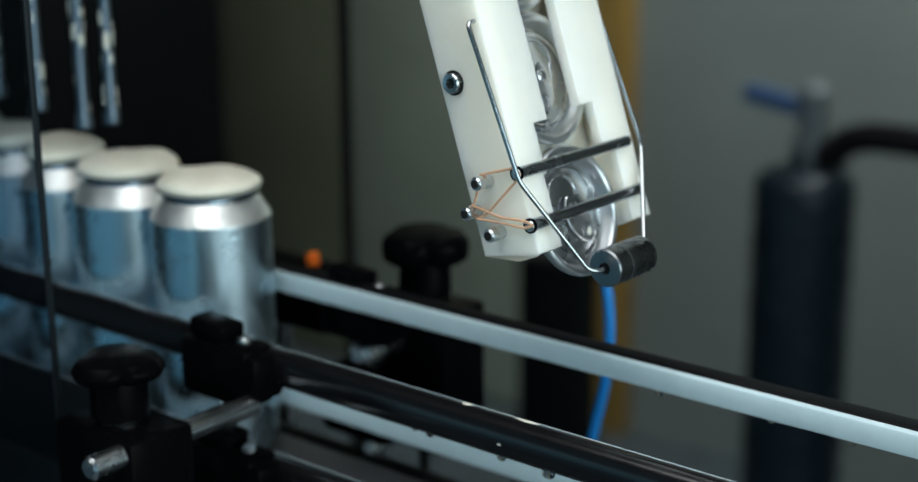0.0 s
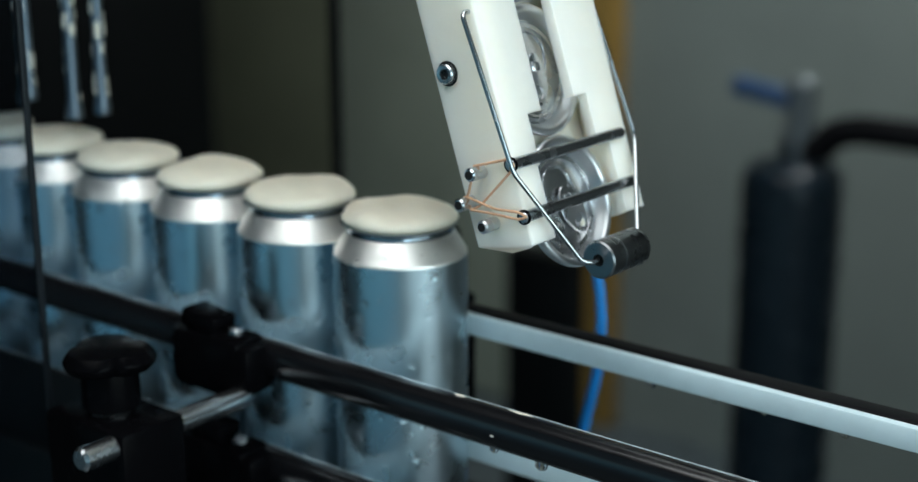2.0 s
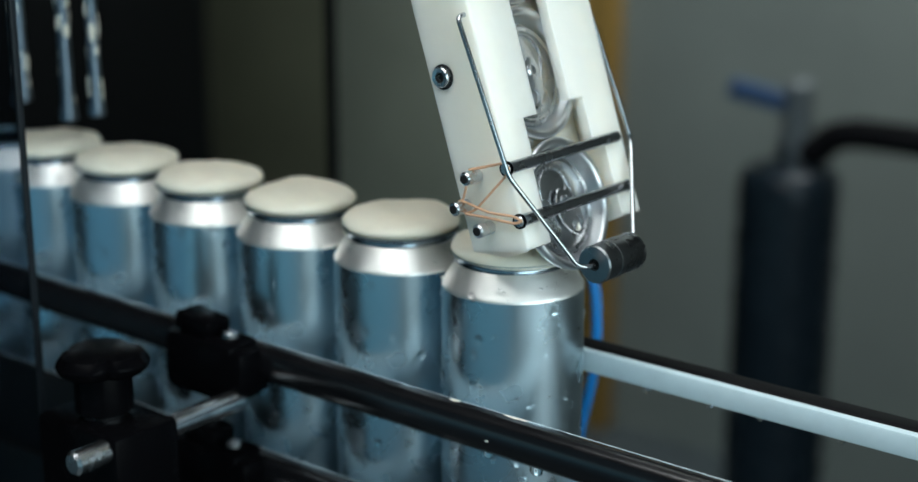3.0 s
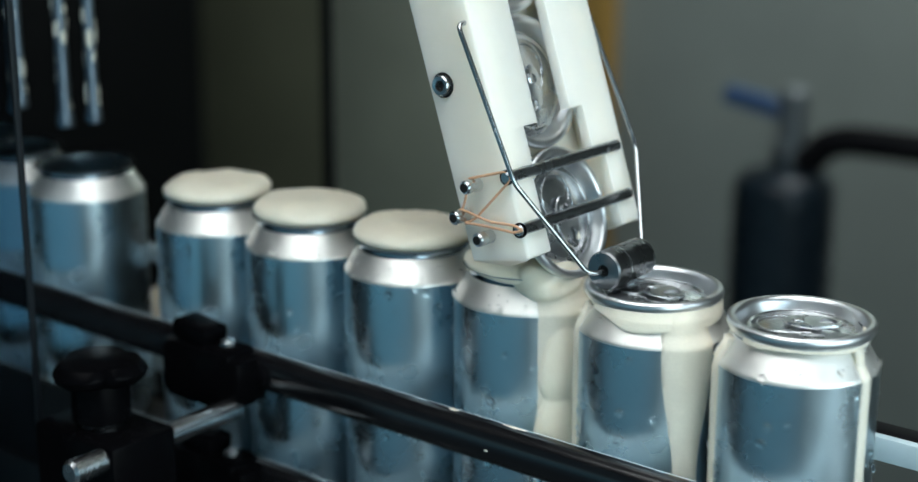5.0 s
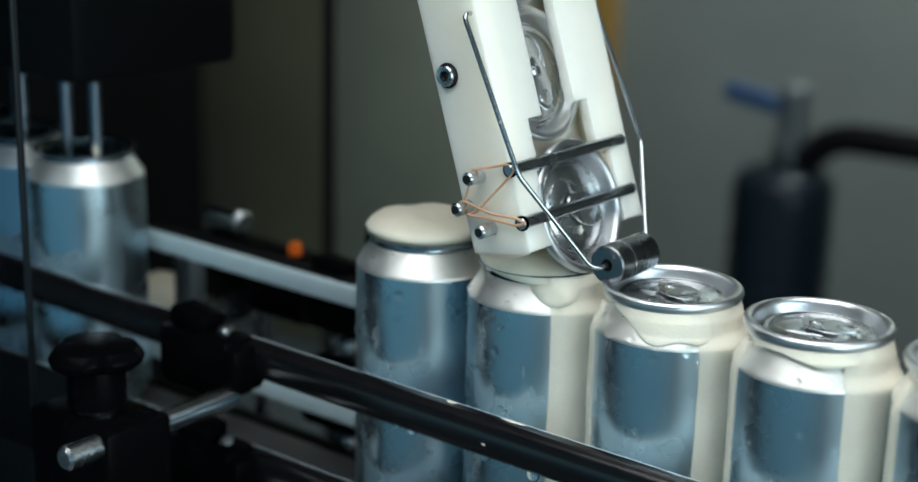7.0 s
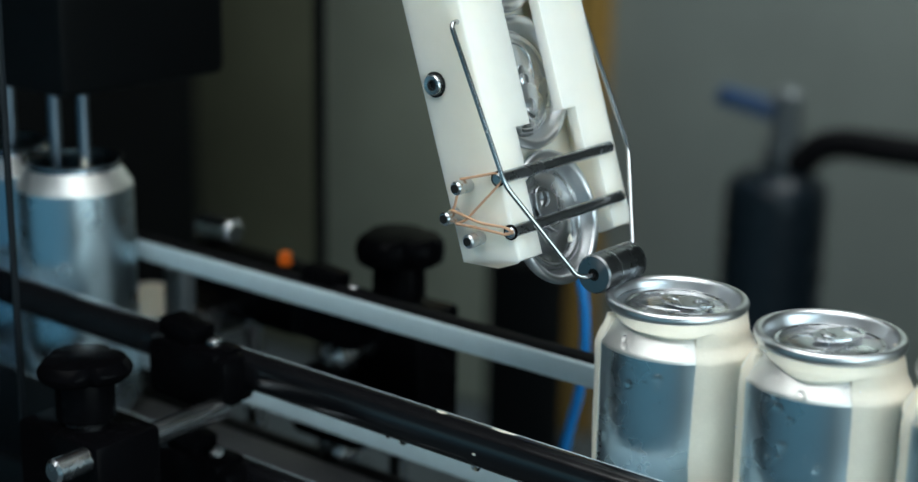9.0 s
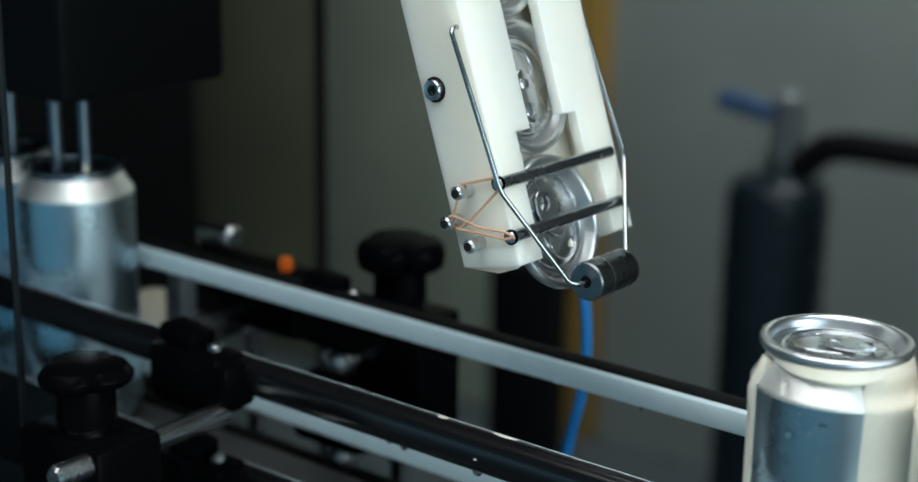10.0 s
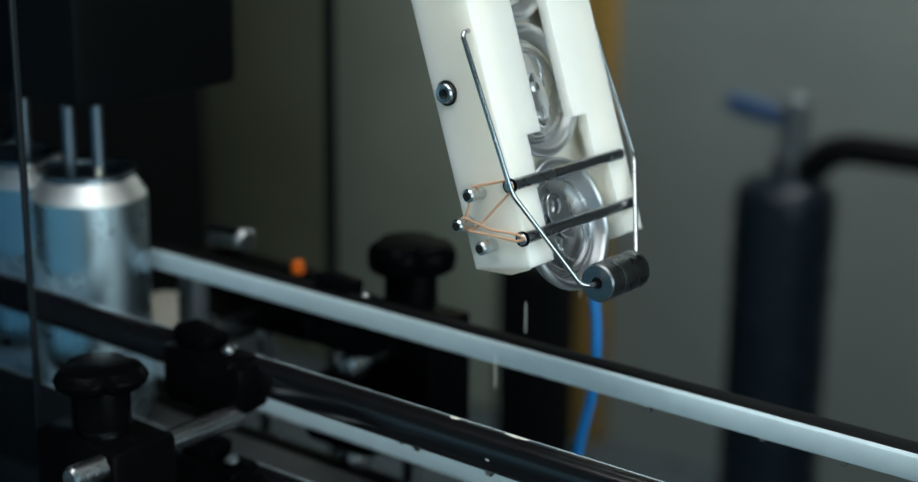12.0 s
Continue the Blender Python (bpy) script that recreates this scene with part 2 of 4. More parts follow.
def backdrop_things():
    # dark sheet panel that covers the wall's left part
    t = thing("wall_panel", "dark olive sheet panel on the wall", "panel")
    bm = bmesh.new()
    box(bm, (-3.9, 2.13, -0.99), (-2.253, 2.195, 1.7), 0.004)
    part("sheet", bm, M_OLIVE, t, "dark olive sheet")
    bm = bmesh.new()
    box(bm, (-2.247, 2.13, -0.99), (-1.572, 2.195, 1.7), 0.004)
    part("sheet", bm, M_PANEL, t, "grey-green sheet")
    t = thing("door_post", "ochre wooden post at the panel's edge", "post")
    bm = bmesh.new()
    box(bm, (-1.568, 2.15, -1.0), (-1.481, 2.195, 1.7), 0.004)
    part("post", bm, M_OCHRE, t)
    t = thing("frame_pole", "thin black upright pole of the machine frame", "pole")
    bm = bmesh.new()
    rod(bm, (-0.655, 0.45, -1.0), (-0.655, 0.45, 1.5), 0.0055)
    part("pole", bm, M_MACHINE, t)
    bm = bmesh.new()
    rod(bm, (-0.655, 0.45, -1.0), (-0.655, 0.45, -0.985), 0.03)
    part("foot", bm, M_MACHINE, t)
    # gas cylinder with its valve and hose
    t = thing("gas_cylinder", "dark painted upright cylinder with a valve", "cylinder", pose(-0.735, 1.5, -1.0))
    bm = bmesh.new()
    lathe(bm, [(0, 0), (0.070, 0), (0.075, 0.006), (0.075, 0.79), (0.073, 0.812), (0.064, 0.826), (0.045, 0.834), (0.022, 0.838), (0.020, 0.862), (0, 0.862)], 40)
    part("shell", bm, M_TANK, t)
    v = bmesh.new()
    rod(v, (0.008, 0, 0.835), (0.008, 0, 0.955), 0.021)
    rod(v, (-0.024, 0, 0.925), (0.024, 0, 0.925), 0.013)
    rod(v, (0, 0, 0.862), (0, 0, 0.876), 0.024)
    part("valve", v, M_VALVE, t, "dull nickel valve body")
    bm = bmesh.new()
    box(bm, (-0.105, -0.014, 0.905), (0.0, 0.014, 0.933), 0.008, Matrix.Translation((0, 0, 0.92)) @ pose(0, 0, 0, 0, 8, 0) @ Matrix.Translation((0, 0, -0.92)))
    part("valve_handle", bm, M_BLUEGRIP, t, "dark blue lever grip")
    t = thing("black_hose", "thick black hose curving off the cylinder", "hose")
    bm = bmesh.new()
    bent_tube(bm, [(-0.712, 1.5, -0.15), (-0.694, 1.5, -0.145), (-0.675, 1.5, -0.122), (-0.640, 1.5, -0.110), (-0.5, 1.5, -0.108), (0.0, 1.55, -0.15), (0.5, 1.7, -0.6), (0.55, 1.8, -1.0)], 0.0225, 14, 0.03)
    part("tube", bm, M_MATT, t)
    t = thing("blue_air_hose", "bright blue plastic air hose hanging down", "hose")
    bm = bmesh.new()
    bent_tube(bm, [(-0.242, 0.17, 0.3051), (-0.2306, 0.17, 0.2208), (-0.2086, 0.17, 0.1486), (-0.1911, 0.17, 0.1099), (-0.182, 0.17, 0.0833), (-0.1797, 0.17, 0.0552), (-0.182, 0.17, 0.0256), (-0.1881, 0.17, 0.0012), (-0.1941, 0.17, -0.0269), (-0.22, 0.17, -0.2), (-0.30, 0.19, -1.0)], 0.0031, 14, 0.03)
    part("tube", bm, M_BLUE, t)
    # dark machine cabinet behind the filler
    t = thing("machine_cabinet", "dark painted cabinet behind the filling heads", "cabinet")
    bm = bmesh.new()
    box(bm, (-3.3, 0.95, -1.0), (-2.20, 1.7, 1.4), 0.008)
    part("body", bm, M_MACHINE, t)
    bm = bmesh.new()
    box(bm, (-2.20, 1.0, -0.9), (-2.192, 1.65, 1.3), 0.002)
    d = part("door", bm, M_MACHINE, t)
    bm = bmesh.new()
    box(bm, (-2.192, 1.06, 0.02), (-2.17, 1.08, 0.16), 0.004)
    part("handle", bm, M_VALVE, d)
    t = thing("dark_upright", "dark upright machine column behind the chute", "column")
    bm = bmesh.new()
    box(bm, (-1.265, 1.5, -0.985), (-1.131, 1.55, -0.405), 0.005)
    part("body", bm, M_MACHINE, t)
    bm = bmesh.new()
    box(bm, (-1.285, 1.48, -1.0), (-1.111, 1.57, -0.985), 0.003)
    part("base_plate", bm, M_MACHINE, t)
    bm = bmesh.new()
    box(bm, (-1.268, 1.497, -0.405), (-1.128, 1.553, -0.398), 0.002)
    part("cap", bm, M_MACHINE, t)


backdrop_things()


# ---- the conveyor ----
def conveyor():
    t = thing("conveyor", "narrow can conveyor with a grey plastic belt", "conveyor")
    bm = bmesh.new()
    box(bm, (-1.3, -0.041, -0.012), (0.45, 0.041, -0.0005), 0.002)
    part("belt", bm, M_BELT, t, "grey plastic belt")
    for y0, y1 in ((-0.062, -0.054), (0.054, 0.062)):
        bm = bmesh.new()
        box(bm, (-1.3, y0, -0.11), (0.45, y1, -0.006), 0.0015)
        part("side_plate", bm, M_DULL, t, "dull dark steel side plate")
    for x in (-1.1, -0.2, 0.35):
        for y in (-0.05, 0.05):
            bm = bmesh.new()
            box(bm, (x - 0.015, y - 0.003, -1.0), (x + 0.015, y + 0.003, -0.1), 0.001)
            part("leg", bm, M_STEEL, t)
    bm = bmesh.new()
    box(bm, (-1.28, -0.05, -0.10), (0.43, 0.05, -0.06), 0.001)
    part("crossbeam", bm, M_MACHINE, t)
    # Added dark sheet that hides the lower can walls at the left.
    bm = bmesh.new()
    box(bm, (-1.25, -0.0605, -0.0055), (-0.305, -0.0565, 0.046), 0.001)
    part("dark_side_sheet", bm, M_MACHINE, t, "dark sheet along the belt's side")


conveyor()


def guide_rail(label, y, zlo, zhi, front):
    t = thing("guide_rail", label, "guide rail", group="guide rails along the belt")
    s = -1 if front else 1
    bm = bmesh.new()
    zc, h = (zlo + zhi) / 2, (zhi - zlo) / 2
    e = 0.9 if front else 0.45
    pts = []
    for i in range(28):
        a = 2 * math.pi * i / 28
        ca, sa = math.cos(a), math.sin(a)
        pts.append((0.0066 * math.copysign(abs(ca) ** e, ca), h * math.copysign(abs(sa) ** e, sa)))
    rings = [[bm.verts.new((x, y + s * 0.0092 + a, zc + b)) for a, b in pts] for x in (-1.25, -0.8, -0.4, 0.0, 0.42)]
    for a, b in zip(rings, rings[1:]):
        for i in range(28):
            bm.faces.new((a[i], a[(i + 1) % 28], b[(i + 1) % 28], b[i]))
    bm.faces.new(rings[0]), bm.faces.new(rings[-1])
    part("holder", bm, M_RAIL if front else M_MATT, t, "dark anodised holder", angle=60)
    bm = bmesh.new()
    if front:
        # a strip with a wide chamfer towards the cans
        sec = [(y - 0.0060, zc - 0.0076), (y + 0.0015, zc - 0.0076), (y + 0.0022, zc - 0.0068), (y + 0.0022, zc - 0.0020), (y + 0.0016, zc - 0.0006), (y - 0.0046, zc + 0.0082), (y - 0.0052, zc + 0.0086), (y - 0.0060, zc + 0.0086)]
        ends = [[bm.verts.new((x, a, b)) for a, b in sec] for x in (-1.25, 0.42)]
        n = len(sec)
        for i in range(n):
            bm.faces.new((ends[0][i], ends[0][(i + 1) % n], ends[1][(i + 1) % n], ends[1][i]))
        bm.faces.new(ends[0]), bm.faces.new(ends[1])
    else:
        box(bm, (-1.25, y - 0.0025, zlo + 0.0012), (0.42, y + 0.0025, zhi - 0.0004), 0.0012)
    part("wear_strip", bm, M_STRIP, t, "white plastic wear strip")
    return t


guide_rail("white-faced rear guide rail with a dark holder", 0.0385, 0.0875, 0.1002, False)
guide_rail("white-faced lower rear guide rail", 0.0385, 0.0188, 0.0350, False)
guide_rail("dark wet front guide rail with a shiny top", -0.0365, 0.0764, 0.0956, True)
guide_rail("dark lower front guide rail", -0.0365, 0.0184, 0.0376, True)


def lobed_knob(parent, m, r=0.023, h=0.0105, boss=0.0152, boss_h=0.0195):
    bm = bmesh.new()
    n = 48
    rings = []
    for z, k in ((0, 0.86), (0.002, 0.96), (h * 0.5, 1.0), (h - 0.003, 0.97), (h, 0.86), (h + 0.001, 0.5)):
        ring = []
        for i in range(n):
            a = 2 * math.pi * i / n
            q = r * k * (0.76 + 0.24 * abs(math.cos(a * 1.5)) ** 0.6)
            ring.append(bm.verts.new(m @ Vector((q * math.cos(a), q * math.sin(a), z))))
        rings.append(ring)
    for a, b in zip(rings, rings[1:]):
        for i in range(n):
            bm.faces.new((a[i], a[(i + 1) % n], b[(i + 1) % n], b[i]))
    bm.faces.new(rings[0][::-1]), bm.faces.new(rings[-1])
    k = part("knob", bm, M_BLACK, parent, "black lobed clamping knob")
    bm = bmesh.new()
    lathe(bm, [(0, -boss_h), (boss - 0.001, -boss_h), (boss, -boss_h + 0.001), (boss * 0.97, -0.002), (boss * 0.9, 0.002), (0, 0.002)], 32, m)
    part("boss", bm, M_BLACK, k)
    bm = bmesh.new()
    lathe(bm, [(0, -boss_h - 0.003), (boss * 0.75, -boss_h - 0.003), (boss * 0.8, -boss_h - 0.002), (boss * 0.8, -boss_h + 0.0005), (0, -boss_h + 0.0005)], 32, m)
    part("washer", bm, M_STEEL, k, "bright steel washer")
    return k


def rail_bracket(x, y, side, label):
    """A knob-clamped bracket that holds an upper and a lower rail; side -1 is the camera's side."""
    t = thing("rail_bracket", label, "bracket", group="brackets of the guide rails")
    near, far = side * 0.0425, side * 0.066
    lo, hi = min(near, far), max(near, far)
    xr = x + 0.022
    xrod = xr if side < 0 else x - 0.007
    reach = -0.162 if side < 0 else y
    drop = 0.0 if side < 0 else 0.0155
    for zc in (0.083, 0.025):
        bm = bmesh.new()
        box(bm, (xr - 0.050, lo, zc - 0.017), (xr + 0.0, hi, zc + 0.0150), 0.0055)
        box(bm, (xr - 0.024, lo + 0.001, zc - 0.012), (xr + 0.006, hi - 0.001, zc + 0.012), 0.004)
        c = part("clamp", bm, M_BLACK, t, "black plastic rail clamp")
        bm = bmesh.new()
        box(bm, (xr - 0.043, lo + 0.003, zc + 0.0140), (xr - 0.019, hi - 0.004, zc + 0.0235), 0.002, pose(xr - 0.03, 0, zc + 0.019, 0, 6, 0) @ pose(0.03 - xr, 0, -zc - 0.019))
        part("latch", bm, M_BLACK, c)
        bm = bmesh.new()
        lathe(bm, [(0, 0), (0.0042, 0), (0.0042, 0.0024), (0.0034, 0.0030), (0.0020, 0.0030), (0.0020, 0.0012), (0, 0.0012)], 18, pose(xr - 0.012, (lo + hi) / 2, zc + 0.0148))
        part("screw", bm, M_STEEL, c, "steel socket screw")
        bm = bmesh.new()
        rod(bm, (xrod, side * 0.060, zc - 0.013 - drop), (xrod, reach, zc - 0.013 - drop), 0.0058)
        k = part("rod", bm, M_STEEL, t, "bright steel cross rod")
        if side > 0:
            bm = bmesh.new()
            lathe(bm, [(0, -0.003), (0.005, -0.003), (0.0085, 0.0), (0.0095, 0.005), (0.0095, 0.012), (0.0058, 0.013)], 24, pose(xrod, 0.056, zc - 0.013 - drop, -90, 0, 0))
            part("collar", bm, M_STEEL, k, "bright steel end collar")
    bm = bmesh.new()
    box(bm, (x - 0.027, y - 0.019, -0.01), (x + 0.030, y + 0.019, 0.0772), 0.003)
    part("block", bm, M_BLACK, t, "black plastic clamp block")
    if side < 0:
        lobed_knob(t, pose(x, y, 0.099, 0, 0, 150), 0.0225, 0.0092, 0.0138, 0.0195)
    else:
        lobed_knob(t, pose(x, y, 0.101, 0, 0, 20), 0.0265, 0.0160, 0.0155, 0.0215)
    bm = bmesh.new()
    rod(bm, (x, y, -0.12), (x, y, 0.0), 0.0055)
    part("post", bm, M_STEEL, t)
    bm = bmesh.new()
    box(bm, (x - 0.012, min(side * 0.0625, y), -0.125), (x + 0.012, max(side * 0.0625, y), -0.105), 0.002)
    part("foot", bm, M_STEEL, t)
    return t


rail_bracket(-0.258, -0.125, -1, "black knob-clamped bracket on the front rails")
rail_bracket(-0.266, 0.105, 1, "black knob-clamped bracket behind the rear rails")


def sensor():
    t = thing("line_sensor", "small can sensor with an orange cap behind the rail", "sensor")
    bm = bmesh.new()
    box(bm, (-0.43, 0.085, 0.045), (-0.33, 0.115, 0.083), 0.003)
    part("housing", bm, M_BLACK, t)
    bm = bmesh.new()
    lathe(bm, [(0, 0), (0.0042, 0), (0.0042, 0.005), (0.0032, 0.0075), (0, 0.008)], 20, pose(-0.352, 0.10, 0.083))
    part("cap", bm, M_ORANGE, t, "orange plastic cap")
    bm = bmesh.new()
    rod(bm, (-0.425, 0.10, 0.094), (-0.395, 0.10, 0.094), 0.0085)
    part("fitting", bm, M_STEEL, t, "steel pipe fitting")
    bm = bmesh.new()
    rod(bm, (-0.38, 0.10, -0.12), (-0.38, 0.10, 0.05), 0.006)
    part("stem", bm, M_STEEL, t)


sensor()


# Unseen box added above the filling heads to shade the left end.
def housing():
    t = thing("filler_shade_box", "dark box over the filling heads, added for shade", "machine housing")
    bm = bmesh.new()
    box(bm, (-1.25, -0.36, 0.47), (-0.32, 0.20, 0.95), 0.006)
    part("shade_hood", bm, M_MACHINE, t)
    for x, y in ((-1.2, -0.32), (-1.2, 0.16)):
        bm = bmesh.new()
        box(bm, (x - 0.02, y - 0.02, -1.0), (x + 0.02, y + 0.02, 0.47), 0.003)
        part("upright", bm, M_MACHINE, t)


housing()


def guard():
    t = thing("guard_panel", "tinted plastic guard panel with a dark edge", "guard panel")
    bm = bmesh.new()
    box(bm, (-1.2, -0.123, -0.10), (-0.3122, -0.120, 0.60), 0.0004)
    ob = part("pane", bm, M_GLASS, t)
    ob.visible_shadow = False
    bm = bmesh.new()
    box(bm, (-0.3122, -0.1232, -0.10), (-0.3105, -0.1198, 0.60), 0.0004)
    part("edge", bm, M_EDGE, t, "dark sealed edge")
    bm = bmesh.new()
    box(bm, (-1.2, -0.127, -0.13), (-0.3105, -0.058, -0.10), 0.001)
    part("shelf", bm, M_MACHINE, t)


guard()

# ---- the lid chute: its own axes are a (out of the open face), y, and b (up the slope) ----
SLOPE = math.atan2(0.31364, 0.94954)
CHUTE = Matrix.Translation((-0.07388, 0, 0.17086)) @ Matrix.Rotation(-SLOPE, 4, "Y")


def chute():
    t = thing("lid_chute", "white plastic lid chute with steel retaining bars", "lid chute")
    C = CHUTE
    top = 0.62

    def plate(name, sgn, wall, steps):
        """An L-shaped plate: outer side at wall, its lip reaching in to the y of each step, over a stretch of the slope."""
        inner = sgn * 0.0305
        e = 0.0015 * sgn
        bm = bmesh.new()
        foot = {-0.0300: 0.0044, -0.0308: 0.0046, -0.012: -0.0006, -0.0055: 0.0, -0.0015: 0.0002, -0.0005: 0.0008, -0.0004: 0.0010, 0.0: 0.0012}
        before = None
        for lip, b0, b1 in steps:
            sec = [(-0.0300, wall), (-0.012, wall), (-0.0015, wall), (-0.0005, wall - 0.3 * e), (0.0, wall - e), (0.0, lip + 0.5 * e), (-0.0004, lip), (-0.0055, lip), (-0.0055, inner), (-0.012, inner), (-0.0308, inner), (-0.0308, wall - e)]
            low = [bm.verts.new(C @ Vector((a, y, b0 if b0 > 0 else foot[a]))) for a, y in sec]
            up = [bm.verts.new(C @ Vector((a, y, b1))) for a, y in sec]
            n = len(sec)
            for i in range(n):
                bm.faces.new((low[i], low[(i + 1) % n], up[(i + 1) % n], up[i]))
            # the shoulder where the lip changes its reach
            bm.faces.new(low[::-1] if before is None else before[5:8] + low[5:8][::-1])
            before = up
        bm.faces.new(up)
        bmesh.ops.remove_doubles(bm, verts=bm.verts[:], dist=1e-6)
        return part(name, bm, M_WHITE, t, "white machined side plate", angle=45)

    plate("front_plate", -1, -0.042, [(-0.0255, 0.0, 0.033), (-0.0235, 0.033, 0.0555), (-0.0135, 0.0555, top)])
    plate("rear_plate", 1, 0.0450, [(0.0300, 0.0, 0.0375), (0.0215, 0.0375, 0.058), (0.012, 0.058, top)])
    bm = bmesh.new()
    prism(bm, [(-0.0308, 0.006), (-0.0140, 0.006), (-0.0140, top), (-0.0308, top)], -0.0305, 0.0305, 0.0008, C)
    part("back_plate", bm, M_WHITE, t)
    for b in (0.0365, 0.0137):
        bm = bmesh.new()
        rod(bm, C @ Vector((-0.0002, -0.0445, b)), C @ Vector((-0.0002, 0.0405, b)), 0.0026, 20)
        k = part("retaining_bar", bm, M_ROD, t, "polished steel retaining bar")
        bm = bmesh.new()
        lathe(bm, [(0.0024, -0.0006), (0.0033, -0.0006), (0.0033, 0.0006), (0.0024, 0.0006), (0.0024, -0.0006)], 20,
              C @ pose(-0.0002, -0.0432, b, 90, 0, 0))
        part("o_ring", bm, M_BLACK, k, "black rubber ring")
    for a, b in ((-0.0173, 0.0364), (-0.0272, 0.0247), (-0.0174, 0.0136)):
        bm = bmesh.new()
        rod(bm, C @ Vector((a, -0.0415, b)), C @ Vector((a, -0.0515, b)), 0.0030, 20)
        k = part("pin", bm, M_STEEL, t, "short bright steel pin")
        # flat black disc: a socket's shade set on the pin's end
        bm = bmesh.new()
        lathe(bm, [(0, 0), (0.0019, 0), (0.0019, 0.0003), (0, 0.0003)], 16, C @ pose(a, -0.0516, b, 90, 0, 0))
        part("socket", bm, M_HOLE, k)
    # cap screw
    bm = bmesh.new()
    lathe(bm, [(0.0022, 0.0006), (0.0024, 0.0028), (0.0040, 0.0030), (0.0045, 0.0024), (0.0045, 0), (0, 0)], 28, C @ pose(-0.0227, -0.0418, 0.0806, 90, 0, 0))
    k = part("cap_screw", bm, M_STEEL, t, "dark steel socket screw")
    # socket floor in dark steel, its shade put into the colour
    bm = bmesh.new()
    lathe(bm, [(0, 0.0007), (0.0023, 0.0007), (0.0023, 0.0004)], 6, C @ pose(-0.0227, -0.0418, 0.0806, 90, 0, 0))
    part("hex_socket", bm, M_DULL, k)
    bm = bmesh.new()
    lathe(bm, [(0.0045, 0), (0.0055, 0), (0.0055, 0.0006), (0.0045, 0.0006)], 28, C @ pose(-0.0227, -0.0418, 0.0806, 90, 0, 0))
    part("washer", bm, M_HOLE, k)
    # rubber band round pins and bars
    y = -0.0437
    P1, P2, P3 = (-0.0173, y - 0.002, 0.0364), (-0.0272, y - 0.002, 0.0247), (-0.0174, y, 0.0136)
    B1, B2 = (-0.0002, y, 0.0365), (-0.0002, y, 0.0137)
    bm = bmesh.new()
    o = 0.0032
    q = 0.0026
    loops = [[(P1[0] - 0.001, P1[1], P1[2] + o), (B1[0], y, B1[2] + q), (B1[0] + q, y, B1[2]), (B1[0], y - 0.0004, B1[2] - q), (P2[0] + 0.006, y - 0.001, P2[2] - 0.0026), (P2[0] + 0.001, P2[1], P2[2] - o)],
             [(P1[0] - o, P1[1], P1[2] - 0.001), (P2[0] + 0.002, P2[1], P2[2] + o), (P2[0] - o, P2[1], P2[2])],
             [(P2[0] - o, P2[1] - 0.001, P2[2] + 0.001), (P2[0] + 0.001, P2[1] - 0.001, P2[2] + o), (P3[0] + 0.004, y - 0.0018, B2[2] + 0.0062), (B2[0] - 0.001, y - 0.001, B2[2] + q), (B2[0] + q, y - 0.001, B2[2])],
             [(P2[0] + 0.002, P2[1] - 0.001, P2[2] - o), (P3[0] + 0.0005, y - 0.0014, P3[2] + 0.0050), (B2[0] - 0.001, y - 0.0016, B2[2] - 0.0005), (B2[0] + q, y - 0.001, B2[2])]]
    for lp in loops:
        bent_tube(bm, [C @ Vector(p) for p in lp], 0.0006, 8, 0.003)
    part("rubber_band", bm, M_BAND, t, "stretched tan rubber band")


chute()

# swinging roller arm, pivots on the chute's side; its space: origin at the pivot, a out, b up the slope
PIVOT = (-0.0034, 0.1032)


def roller_arm():
    t = thing("roller_arm", "bent steel wire arm carrying a dark press roller", "roller arm")
    R0 = Vector((0.0141, 0, -0.1165))
    for s in (-1, 1):
        yo = s * 0.0465
        inn = 0.0195 if s < 0 else 0.0165
        bm = bmesh.new()
        pts = [(0, s * 0.038, 0), (0, yo, 0), (0.006, yo, -0.0700), (R0.x - 0.002, s * inn + s * 0.004, R0.z + 0.002), (R0.x, s * inn, R0.z), (R0.x, s * 0.008, R0.z)]
        bent_tube(bm, pts, 0.0011, 12, 0.0035)
        part("wire", bm, M_WIRE, t, "bright bent steel wire")
    bm = bmesh.new()
    prof = [(0.0027, -0.0145), (0.0078, -0.0145), (0.0085, -0.0138), (0.0085, -0.0052), (0.0081, -0.0049), (0.0081, -0.0044), (0.0085, -0.0041), (0.0085, 0.0138), (0.0078, 0.0145), (0.0027, 0.0145), (0.0027, -0.0145)]
    lathe(bm, prof, 40, Matrix.Translation(R0) @ pose(0, 0, 0, -90, 0, 0))
    r = part("roller", bm, M_ROLLER, t, "dark steel press roller")
    bm = bmesh.new()
    lathe(bm, [(0.00815, -0.0051), (0.00862, -0.0051), (0.00862, -0.0043), (0.00815, -0.0043)], 40, Matrix.Translation(R0) @ pose(0, 0, 0, -90, 0, 0))
    part("ring", bm, M_STEEL, r, "bright steel ring")
    # black plug: the shade inside the roller's hole, put into colour
    bm = bmesh.new()
    lathe(bm, [(0, -0.0130), (0.0027, -0.0130), (0.0027, 0.0130), (0, 0.0130)], 24, Matrix.Translation(R0) @ pose(0, 0, 0, -90, 0, 0))
    part("bore_shade", bm, M_HOLE, r)
    return t


ARM = roller_arm()


